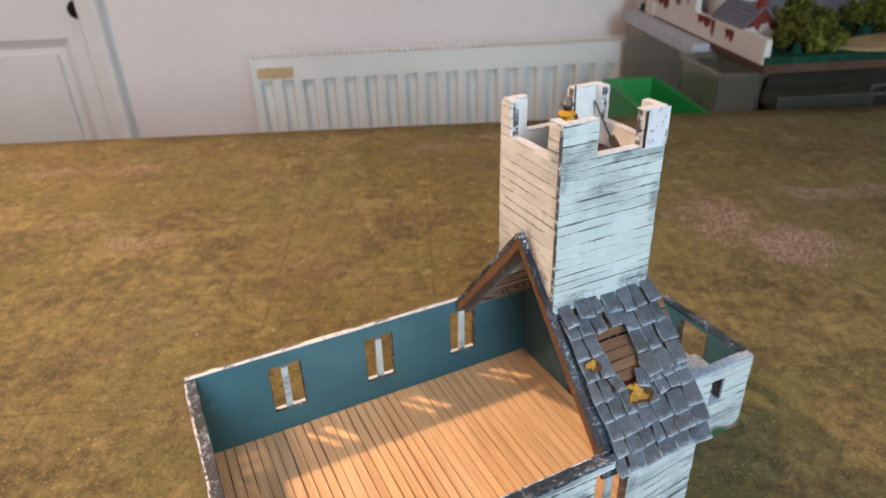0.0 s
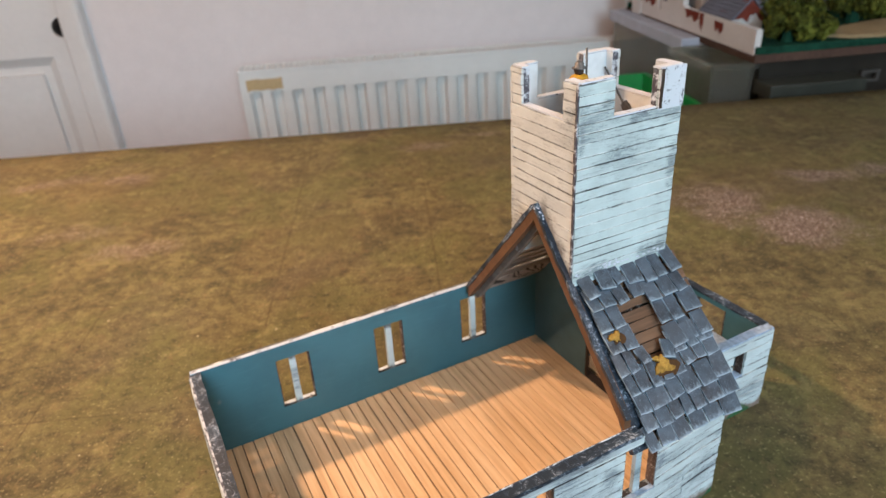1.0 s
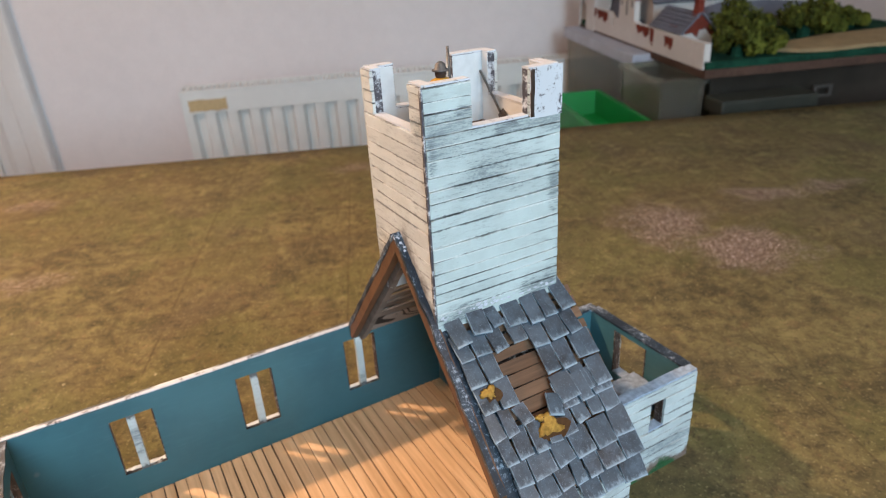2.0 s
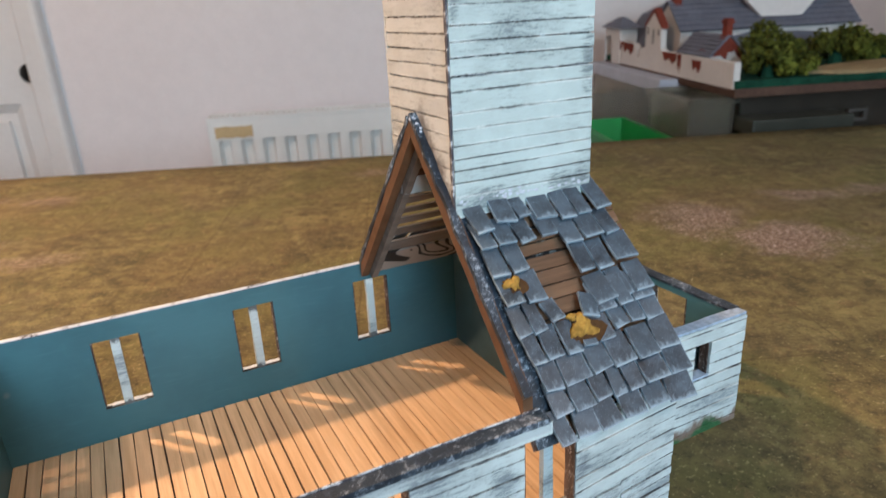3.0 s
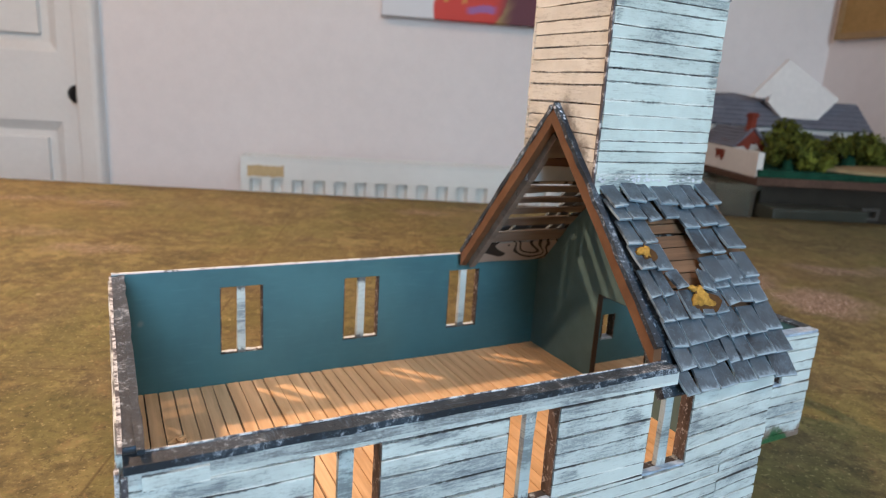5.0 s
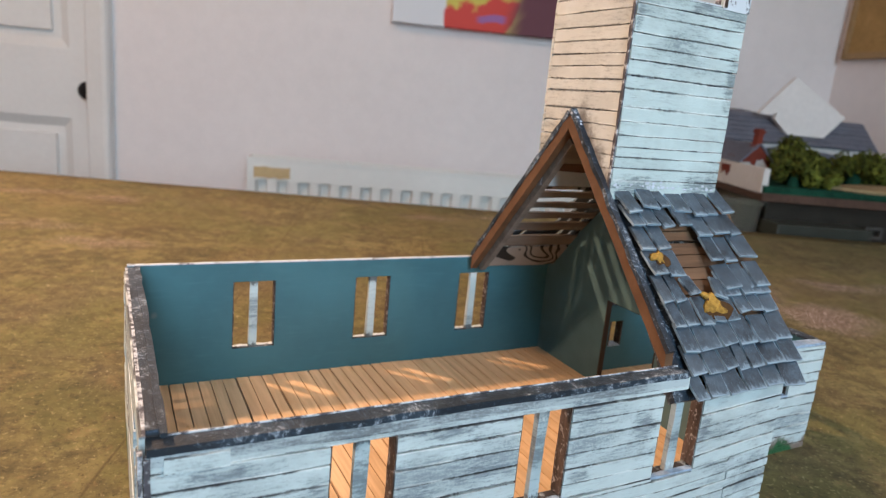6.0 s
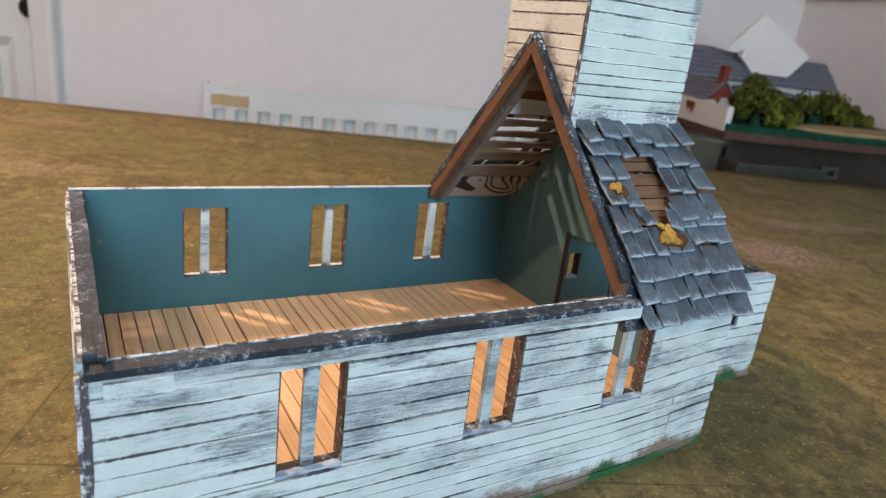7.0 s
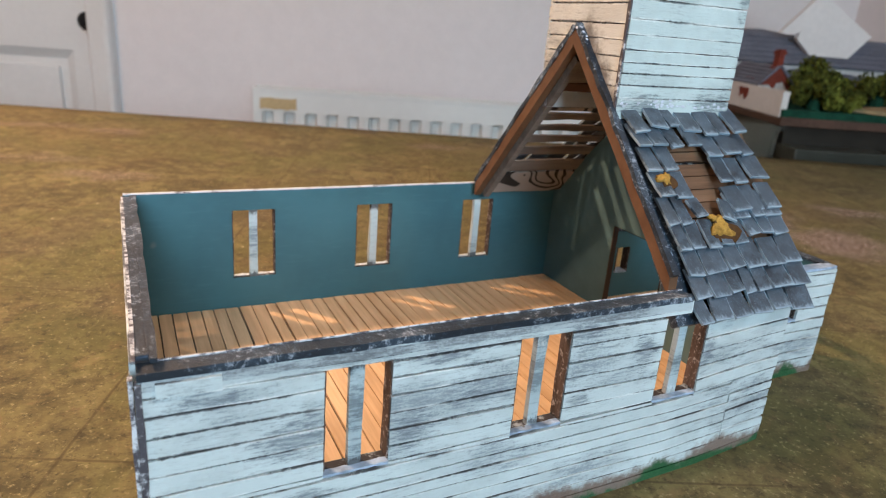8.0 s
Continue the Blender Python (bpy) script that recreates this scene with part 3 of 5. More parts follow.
bm = bmesh.new()
box(bm, LEFT - 3, RIGHT + 3, FRONT - 3, BACK + 3, FLOOR - 3, FLOOR)
setting("floor", bm, CARPET, "grey carpeted floor of the hobby room")
bm = bmesh.new()
box(bm, LEFT - 3, RIGHT + 3, FRONT - 3, BACK + 3, TOP, TOP + 3)
setting("ceiling", bm, GLOSS, "plain pale painted ceiling")
DOOR = (-37.0, -16.7, FLOOR, 50.0 + FLOOR)
bm = bmesh.new()
panel(bm, LEFT - 3, RIGHT + 3, FLOOR, TOP, [DOOR], 3.0, lambda u, v, d: Vector((u, BACK + d, v)))
setting("wall_north", bm, WALL, "cream painted wall behind the radiator and door")
bm = bmesh.new()
box(bm, RIGHT, RIGHT + 3, FRONT, BACK, FLOOR, TOP)
setting("wall_east", bm, WALL, "cream painted wall with a cork board")
bm = bmesh.new()
box(bm, LEFT - 3, LEFT, FRONT, BACK, FLOOR, TOP)
setting("wall_west", bm, WALL, "plain cream painted wall")
WIN = (0.0, 15.6, 6.0, 36.0)
bm = bmesh.new()
panel(bm, LEFT - 3, RIGHT + 3, FLOOR, TOP, [WIN], 3.0, lambda u, v, d: Vector((u, FRONT - d, v)))
setting("wall_south", bm, WALL, "cream painted wall with the daylight window")
bm = bmesh.new()
panel(bm, WIN[0], WIN[1], WIN[2], WIN[3], [(1.2, 7.2, 7.2, 34.8), (8.4, 14.4, 7.2, 34.8)], 1.2, lambda u, v, d: Vector((u, FRONT - 1.8 - d, v)))
setting("window_1", bm, GLOSS, "white framed window letting in daylight")

# door, with its moulded panels, lining and knob
door = thing("door_1", room(0, 0, 0), "closed white moulded panel door with a black knob", "door", RZ, kind="structure")
DX0, DX1, DZ1 = DOOR[0] + 0.2, DOOR[1] - 0.1, DOOR[3] - 0.2
holes = []
for a0, a1 in ((DX0 + 2.2, (DX0 + DX1) / 2 - 1.0), ((DX0 + DX1) / 2 + 1.0, DX1 - 1.35)):
    holes += [(a0, a1, FLOOR + 4.5, 0.65), (a0, a1, 4.6, DZ1 - 3.0)]
bm = bmesh.new()
panel(bm, DX0, DX1, FLOOR + 0.2, DZ1, holes, 1.0, lambda u, v, d: Vector((u, BACK + 1.0 + d, v)))
part("leaf", bm, GLOSS, door)
for a0, a1, z0, z1 in holes:
    bm = bmesh.new()
    box(bm, a0, a1, BACK + 1.45, BACK + 1.8, z0, z1)
    prism(bm, [(a0 + 1.0, z0 + 1.0), (a1 - 1.0, z0 + 1.0), (a1 - 1.0, z1 - 1.0), (a0 + 1.0, z1 - 1.0)], 0.35, lambda u, v, d: Vector((u, BACK + 1.12 + d, v)))
    ring = [[bm.verts.new(Vector((u, n, v))) for u, v, n in ((a0 + k, z0 + k, m), (a1 - k, z0 + k, m), (a1 - k, z1 - k, m), (a0 + k, z1 - k, m))] for k, m in ((0, BACK + 1.02), (0.55, BACK + 1.42))]
    for k in range(4):
        bm.faces.new((ring[0][k], ring[0][(k + 1) % 4], ring[1][(k + 1) % 4], ring[1][k]))
    part("door_panel", bm, GLOSS, door)
bm = bmesh.new()
lathe(bm, [(0.30, 1.1), (0.22, 0.6), (0.40, 0.55), (0.56, 0.3), (0.52, 0.0), (0.23, -0.14)], (DX1 - 0.05, BACK, 2.35), 20, "y")
part("knob", bm, BLACK, door, "black round door knob", True)
frame_thing = thing("door_frame", room(0, 0, 0), "white painted door architrave and lining", "door frame", RZ, kind="structure")
for x0, x1 in ((DOOR[1] - 0.05, DOOR[1] + 1.35), (DOOR[0] - 1.35, DOOR[0] + 0.05)):
    bm = bmesh.new()
    inner = x0 if x0 > -20 else x1
    sign = 1 if x0 > -20 else -1
    prof = [(0.0, 0.0), (0.0, -0.35), (0.14, -0.55), (1.05, -0.85), (1.28, -0.85), (1.38, -0.70), (1.38, 0.0)]
    prism(bm, [(inner + sign * p, BACK + q) for p, q in prof], DOOR[3] - FLOOR + 1.5, lambda u, v, d: Vector((u, v, FLOOR + d)))
    part("jamb_trim", bm, GLOSS, frame_thing)
bm = bmesh.new()
box(bm, DOOR[0] - 1.35, DOOR[1] + 1.35, BACK - 0.8, BACK, DOOR[3], DOOR[3] + 1.35)
part("head_trim", bm, GLOSS, frame_thing)
bm = bmesh.new()
box(bm, DOOR[0] - 2, DOOR[1] + 2, BACK + 2.1, BACK + 2.9, FLOOR, DOOR[3])
part("lining", bm, GLOSS, frame_thing)


# ---- radiator ----
def radiator():
    a0, a1, top, low, face = -7.3, 18.0, -0.36, -15.5, 38.95
    t = thing("radiator", room(0, 0, 0), "white steel panel radiator with vertical flutes", "radiator", RZ)
    bm = bmesh.new()
    pitch, cols = 1.2, []
    x = a0 + 0.11
    while x + pitch < a1:
        cols += [(x + 0.06, 0.0), (x + 0.30, 0.03), (x + 0.44, 0.48), (x + 0.84, 0.48), (x + 0.98, 0.03)]
        x += pitch
    cols.append((a1, 0.0))
    cols.insert(0, (a0, 0.0))
    grid = []
    for z, deep in ((low, 1.0), (-2.2, 1.0), (-1.72, 0.92), (-1.62, 0.0), (-0.56, 0.0), (-0.44, 0.06)):
        grid.append([bm.verts.new(Vector((u, face + d * deep + (0.06 if z == -0.44 else 0), z))) for u, d in cols])
    for r0, r1 in zip(grid, grid[1:]):
        for k in range(len(cols) - 1):
            bm.faces.new((r0[k], r0[k + 1], r1[k + 1], r1[k]))
    part("front_panel", bm, ENAMEL, t)
    bm = bmesh.new()
    box(bm, a0, a1, 40.2, 40.4, low, top - 0.1)
    part("back_panel", bm, ENAMEL, t)
    for x0, x1 in ((a0 - 0.06, a0 + 0.06), (a1 - 0.06, a1 + 0.06)):
        bm = bmesh.new()
        box(bm, x0, x1, face - 0.03, 40.5, low, top)
        part("side_cover", bm, ENAMEL, t, bevel=0.03)
    for n0, n1 in ((face - 0.04, face + 0.22), (40.25, 40.5)):
        bm = bmesh.new()
        box(bm, a0, a1, n0, n1, top - 0.16, top)
        part("top_rail", bm, ENAMEL, t, bevel=0.03)
    bm = bmesh.new()
    box(bm, a0 + 0.1, a1 - 0.1, face + 0.25, 40.2, top - 0.6, top - 0.45)
    part("convector", bm, DARKSLOT, t)
    bm = bmesh.new()
    x = a0 + 0.25
    while x < a1 - 0.2:
        box(bm, x, x + 0.16, face + 0.22, 40.25, top - 0.10, top - 0.03)
        x += 0.31
    tagged(part("grille", bm, ENAMEL, t), kind="stuff")
    bm = bmesh.new()
    strip_mesh(bm, slat(2.03, 0.64, 0.02, 7, 0.045), lambda u, v, d: Vector((-6.97 + u, face - 0.012 - d, -1.50 + v)))
    part("tape_strip", bm, TAPE, t, "torn strip of beige masking tape")


radiator()

# picture and cork board on the walls
pic = thing("canvas_picture", room(0.3, BACK, 7.9), "abstract canvas of reds, yellow and white on the wall", "picture", RZ)
bm = bmesh.new()
box(bm, 0, 15.0, -0.75, 0, 0, 20.0)
part("canvas", bm, CANVAS, pic, bevel=0.05)
board = thing("cork_board", room(RIGHT, 40.7, 8.5), "brown cork notice board with a wooden rim", "notice board", RZ)
bm = bmesh.new()
box(bm, -0.25, 0, -22, 0, 0, 15)
part("cork_panel", bm, CORK, board)
for y0, y1, z0, z1 in ((-22.0, 0.0, -0.02, 0.35), (-22, 0, 14.65, 15.0), (-0.35, 0.02, 0, 15), (-22.02, -21.65, 0, 15)):
    bm = bmesh.new()
    box(bm, -0.42, 0, y0, y1, z0, z1)
    part("rim", bm, PINE, board)

# ---- table and cloth ----
table = thing("gaming_table", (0, 0, 0), "wooden table under a printed turf gaming cloth", "table")
table.matrix_world = pose(0, 0, H, 0, 0, TABLE_RZ)
bm = bmesh.new()
box(bm, -26, 24.5, -22, 24.6, -0.75, -0.06)
part("tabletop", bm, TABLEWOOD, table, bevel=0.05)
for a in (-24, 22):
    for n in (-20, 22.5):
        bm = bmesh.new()
        box(bm, a - 0.8, a + 0.8, n - 0.8, n + 0.8, FLOOR * RS - 0.21, -0.75)
        part("leg", bm, TABLEWOOD, table, bevel=0.06)
bm = bmesh.new()
cols, rws = 52, 47
gridv = [[bm.verts.new((-26.2 + 50.9 * i / cols, -22.2 + 47.05 * j / rws, 0.012 * noise.noise(Vector((i * 0.23, j * 0.21, 0))) - (0.012 if 0 < i < cols and 0 < j < rws else 0.0))) for j in range(rws + 1)] for i in range(cols + 1)]
for i in range(cols):
    for j in range(rws):
        bm.faces.new((gridv[i][j], gridv[i + 1][j], gridv[i + 1][j + 1], gridv[i][j + 1]))
ext = bmesh.ops.extrude_face_region(bm, geom=[f for f in bm.faces])
bmesh.ops.translate(bm, vec=(0, 0, -0.05), verts=[v for v in ext["geom"] if isinstance(v, bmesh.types.BMVert)])
cloth = new("gaming_mat", finish(bm, "gaming_mat", True))
cloth.data.materials.append(MATTOP)
cloth.matrix_world = pose(0, 0, H, 0, 0, TABLE_RZ)
tagged(cloth, "mottled green and brown printed turf cloth on the table", "gaming mat")


# ---- the model church ----
CX0, CX1, CY0, CY1, CTOP, BTOP, CFL = -0.03, 6.22, 4.47, 8.613, 2.03, 2.095, 0.555
WT = 0.11
WZ = (0.955, 1.835)
NEARW = [(1.158, 1.675), (2.778, 3.295), (4.352, 4.90)]
BACKW = [(1.160, 1.684), (2.766, 3.270), (4.360, 4.862)]
church = thing("model_church", (0, 0, 0), "ruined white clapboard model church with a square tower, roof half gone", "model building")
# the model leans back a little on the cloth
LEAN = Matrix.Translation(world((1.496, 3.817, 0))) @ Matrix.Rotation(radians(-0.966), 4, Vector((0.931, -0.365, 0))) @ Matrix.Translation(-world((1.496, 3.817, 0)))
church.matrix_world = LEAN @ church.matrix_world


def joints(z0, z1, step, seed):
    rng = random.Random(seed)
    zs = [z0]
    while zs[-1] + step * 1.4 < z1:
        zs.append(zs[-1] + step * rng.uniform(0.86, 1.12))
    return zs + [z1]


def sill_joints(z0, z1, step, seed):
    """Courses that break at the sills."""
    rng = random.Random(seed)
    upper = [1.09, 1.235, 1.385, 1.535, 1.69, 1.835]
    return joints(z0, WZ[0] - 0.003, 0.118, seed) + [z + rng.uniform(-0.006, 0.006) for z in upper if z < z1 - 0.03] + [z1]


def wall(name, put, u0, u1, z0, z1, holes, label, seed, step=0.150, cuts=(), material=None, capped=True, thick=WT):
    """A card wall: slab with openings, teal inside, clad with boards outside, dark cap. put(u, z, d): d grows inward from the outer face."""
    bm = bmesh.new()
    panel(bm, u0, u1, z0, z1, holes, thick, lambda u, v, d: put(u, v, d))
    ob = part(name, bm, GROOVE, church, label)
    lined = bmesh.new()
    panel(lined, u0 + 0.004, u1 - 0.004, z0 + 0.005, z1 - 0.003, [(h[0] - 0.004, h[1] + 0.004, h[2] - 0.004, h[3] + 0.004) for h in holes], 0.008, lambda u, v, d: put(u, v, thick + d))
    part("inner_lining", lined, TEAL, ob)
    clad(ob, lambda u, v, d: put(u, v, -d), u0, u1, sill_joints(z0, z1, step, seed), holes, seed, material or SIDING, cuts=cuts)
    if capped:
        bm = bmesh.new()
        strip_mesh(bm, slat(u1 - u0, WT + 0.03, 0.035, 14, 0.008), lambda u, v, d: put(u0 + u, z1 + d, v - 0.02))
        part("cap", bm, TRIM, ob, "scuffed black wall cap")
    return ob


def window_bits(ob, put, u0, u1, z0, z1, bar=0.105, deep=WT, sill=None, paint=None):
    """Mullion, sill and dark raw edges of one opening."""
    mid = (u0 + u1) / 2 + random.uniform(-0.012, 0.012)
    bm = bmesh.new()
    rings = [[(mid - bar / 2 + random.uniform(-0.008, 0.008), z, 0.015), (mid + bar / 2 + random.uniform(-0.008, 0.008), z, 0.015), (mid + bar / 2, z, 0.075), (mid - bar / 2, z, 0.075)] for z in (z0, z0 + 0.3, z0 + 0.6, z1)]
    strip_mesh(bm, [[(p[0], p[1], p[2]) for p in r] for r in rings], lambda u, v, d: put(u, v, d))
    part("mullion", bm, paint or MULLION, ob, "pale blue window mullion")
    bm = bmesh.new()
    strip_mesh(bm, slat(u1 - u0, 0.022, 0.065, 9, 0.006), lambda u, v, d: put(u0 + u, z0 - 0.018 + v, d - 0.042))
    part("sill", bm, sill or SILL, ob, "pale painted sill")
    for u, s in ((u0, 1), (u1, -1)):
        bm = bmesh.new()
        strip_mesh(bm, slat(z1 - z0 - 0.03, 0.012, deep + 0.025, 5, 0.004), lambda a, v, d: put(u + s * v, z0 + 0.028 + a, d - 0.03))
        part("reveal", bm, EDGE, ob, "dark brown raw card edge")


def near_put(u, v, d):
    """The wall bows inward past the last window."""
    return Vector((u, CY0 + d + 0.115 * min(1.0, max(0.0, (u - 4.9) / 1.25)), v))


def back_put(u, v, d):
    return Vector((u, CY1 - d, v))


def west_put(u, v, d):
    return Vector((CX0 + d, u, v))


near_wall = wall("near_wall", near_put, CX0, CX1, 0.0, CTOP - 0.06, [(a, b, *WZ) for a, b in NEARW] + [(4.64, CX1, WZ[1], CTOP)], "clapboard side wall with three tall windows", 3, 0.150, cuts=[(5.50, 0.2, 0.95)], capped=False)
for a, b in NEARW:
    window_bits(near_wall, near_put, a, b, *WZ)
bm = bmesh.new()
strip_mesh(bm, slat(4.60 - CX0, 0.16, 0.055, 16, 0.008), lambda u, v, d: near_put(CX0 + u, CTOP - 0.07 + d, v - 0.05))
part("cap", bm, TRIM, near_wall, "scuffed black wall cap")
bm = bmesh.new()
strip_mesh(bm, slat(4.62 - CX0, 0.075, 0.042, 16, 0.010), lambda u, v, d: near_put(CX0 + u, CTOP - 0.148 + v, -d))
part("cap_strip", bm, SMUDGED, near_wall, "blue-grey strip along the wall head, smudged black")
bm = bmesh.new()
strip_mesh(bm, slat(4.5 - CX0, 0.014, 0.010, 22, 0.005), lambda u, v, d: near_put(CX0 + 0.1 + u, CTOP - 0.014 + d, 0.098 + v))
part("cap_edge", bm, PALE_EDGE, near_wall, "pale rubbed inner edge of the cap")
bm = bmesh.new()
strip_mesh(bm, slat(0.40, 0.11, 0.02, 3, 0.004), lambda u, v, d: near_put(CX0 + 0.10 + u, CTOP - 0.20 + v, -d - 0.045))
part("patch_board", bm, SIDING, near_wall)

back_wall = wall("back_wall", back_put, CX0, CX1, 0.0, BTOP - 0.02, [(a, b, *WZ) for a, b in BACKW], "side wall, teal inside, with three tall windows", 5, 0.150, capped=False, thick=0.07)
for a, b in BACKW:
    window_bits(back_wall, back_put, a, b, *WZ, 0.10, 0.07, LINING, SIDING)
bm = bmesh.new()
strip_mesh(bm, slat(4.6 - CX0, 0.055, 0.012, 20, 0.006), lambda u, v, d: back_put(CX0 + u, BTOP - 0.02 + d, v + 0.012))
part("cap", bm, RIM, back_wall, "thin pale rubbed wall cap")

WESTW = [(4.85, 5.32, *WZ), (7.80, 8.27, *WZ)]
west_wall = wall("west_wall", west_put, CY0 + WT, CY1 - 0.07, 0.0, CTOP, WESTW, "end wall with two windows and a black cap", 7, 0.150)
for h in WESTW:
    bm = bmesh.new()
    strip_mesh(bm, slat(WZ[1] - WZ[0], 0.11, 0.06, 4, 0.006), lambda u, v, d: west_put((h[0] + h[1]) / 2 - 0.055 + v, WZ[0] + u, d + 0.02))
    part("mullion", bm, MULLION, west_wall, "pale blue window mullion")
    bm = bmesh.new()
    strip_mesh(bm, slat(h[1] - h[0], 0.03, WT + 0.03, 4, 0.006), lambda u, v, d: west_put(h[0] + u, WZ[0] - 0.01 + v, d - 0.02))
    part("sill", bm, SILL, west_wall, "pale blue painted sill")
    for u, s in ((h[0], 1), (h[1], -1)):
        bm = bmesh.new()
        strip_mesh(bm, slat(WZ[1] - WZ[0] - 0.03, 0.022, WT + 0.02, 4, 0.005), lambda a, v, d: west_put(u + s * v, WZ[0] + 0.025 + a, d - 0.01))
        part("reveal", bm, EDGE, west_wall, "dark brown raw card edge")
# second worn strip along the inner side of the end wall's cap
bm = bmesh.new()
strip_mesh(bm, slat(CY1 - CY0 - 0.1, 0.055, 0.03, 18, 0.010), lambda u, v, d: Vector((CX0 + 0.075 + v, CY0 + 0.02 + u, CTOP + 0.02 + d)))
part("cap_strip", bm, TRIM, west_wall, "rubbed grey-black strip on the wall cap")
bm = bmesh.new()
strip_mesh(bm, slat(CY1 - CY0 - 0.1, 0.024, 0.012, 12, 0.005), lambda u, v, d: Vector((CX0 - 0.022 + v, CY0 + 0.02 + u, CTOP + 0.034 + d)))
part("cap_edge", bm, PALE_EDGE, west_wall, "white rubbed outer edge of the cap")
bm = bmesh.new()
strip_mesh(bm, slat(CTOP - 0.08, 0.045, 0.060, 12, 0.006), lambda u, v, d: Vector((CX0 - 0.020 + v, CY0 - d, u)))
part("corner_post", bm, RUBBED_DARK, near_wall, "black corner post, pale paint rubbed through")
bm = bmesh.new()
strip_mesh(bm, slat(CTOP - 0.04, 0.030, 0.07, 12, 0.004), lambda u, v, d: Vector((CX0 - 0.052 + v, CY0 - d + 0.01, u)))
part("corner_edge", bm, PALE_EDGE, near_wall, "white rubbed corner edge")

# gabled end wall with the door opening
APEX, RIDGE_Y = 4.12, 6.55
DOORY = (6.10, 7.07, 1.79)
EX = CX1 - 0.10


def gable(x, depth, outline, name, material, parent, label=""):
    bm = bmesh.new()
    prism(bm, outline, depth, lambda u, v, d: Vector((x - d, u, v)))
    return part(name, bm, material, parent, label)


outline = [(CY0 + 0.14, 0.0), (CY0 + 0.14, CTOP - 0.1), (RIDGE_Y, APEX - 0.12), (CY1 - 0.02, CTOP - 0.1), (CY1 - 0.02, 0.0), (DOORY[1], 0.0), (DOORY[1], DOORY[2]), (DOORY[0], DOORY[2]), (DOORY[0], 0.0)]
east_wall = gable(EX - 0.08 - WT + 0.045, 0.045, outline, "east_wall", GROOVE, church, "gabled inner end wall with a doorway")
k = 0.012
inner = [(CY0 + WT + 0.10, CFL), (CY0 + WT + 0.10, CTOP - 0.1), (RIDGE_Y, APEX - 0.2), (CY1 - 0.08, CTOP - 0.1), (CY1 - 0.08, CFL), (DOORY[1] + k, CFL), (DOORY[1] + k, DOORY[2] + k), (DOORY[0] - k, DOORY[2] + k), (DOORY[0] - k, CFL)]
gable(EX - 0.08 - WT - 0.001, 0.01, inner, "inner_lining", LAMPLIT_TEAL, east_wall)
gable(EX - 0.08 - WT + 0.058, 0.012, inner, "outer_lining", TEAL, east_wall)
clad(east_wall, lambda u, v, d: Vector((CX1 - 0.055 + d, u, v)), CY0 + 0.13, 5.45, joints(0.0, 1.9, 0.15, 31), [], 31, SIDING)
for y in (DOORY[0], DOORY[1]):
    bm = bmesh.new()
    box(bm, EX - 0.205, EX - 0.125, y - 0.009, y + 0.009, CFL, DOORY[2], jit=0.004)
    part("door_edge", bm, DARK_EDGE, east_wall, "dark raw edge of the doorway")

# floor of narrow planks
bm = bmesh.new()
box(bm, CX0 + WT, CX1 - 0.1, CY0 + WT, CY1 - 0.075, 0.02, CFL - 0.03)
floor_base = part("church_floor", bm, DARK_EDGE, church, "tan plank floor, lamp-lit")


def plank_mesh(w, length):
    bm = bmesh.new()
    strip_mesh(bm, slat(length, w, 0.03, 6, 0.004), lambda u, v, d: Vector((v, u, d)))
    me = finish(bm, "plank")
    me.materials.append(PLANK)
    return me


x, rng = CX0 + WT + 0.02, random.Random(11)
while x < CX1 - 0.30:
    w = rng.choice((0.145, 0.158, 0.17))
    me = plank_mesh(min(w, CX1 - 0.28 - x) - rng.choice((0.013, 0.016, 0.019)), CY1 - CY0 - WT - 0.11)
    ob = new("plank", me)
    ob.parent = floor_base
    ob.location = Vector((x, CY0 + WT + 0.015, CFL - 0.03 + rng.uniform(-0.003, 0.003))) * U
    x += w
bm = bmesh.new()
for k in range(26):
    cx, cy, r = 0.56 + random.gauss(0, 0.05), 7.20 + random.gauss(0, 0.09), random.uniform(0.012, 0.035)
    box(bm, cx - r, cx + r, cy - r, cy + r, CFL - 0.005, CFL + r, jit=r * 0.4)
part("rubble", bm, PLANK, church, "crumbs of debris on the floor")

# ---- roof over the end bay ----
EAVE_Y, EAVE_Z, SLOPE = 4.33, 1.715, math.atan(1.15)
CS, SN = math.cos(SLOPE), math.sin(SLOPE)
RX0, RX1 = 4.50, 6.38


NC, NS = math.cos(math.atan(1.09)), math.sin(math.atan(1.09))


def near_roof(x, s, h):
    return Vector((x, EAVE_Y + s * NC - h * NS, 1.875 + s * NS + h * NC))


def far_roof(x, s, h):
    return Vector((x, 2 * RIDGE_Y - EAVE_Y - s * CS + h * SN, EAVE_Z + s * SN + h * CS))


DK = math.atan(1.25)
DC, DS = math.cos(DK), math.sin(DK)


def near_deck(x, s, h):
    """The slated side above the tall windows: steeper than its barge board and swollen in the middle."""
    h += 0.07 * math.sin(math.pi * min(1.0, max(0.0, (s - 0.05) / 2.35)))
    return Vector((x, 4.31 + s * DC - h * DS, 1.61 + s * DS + h * DC))


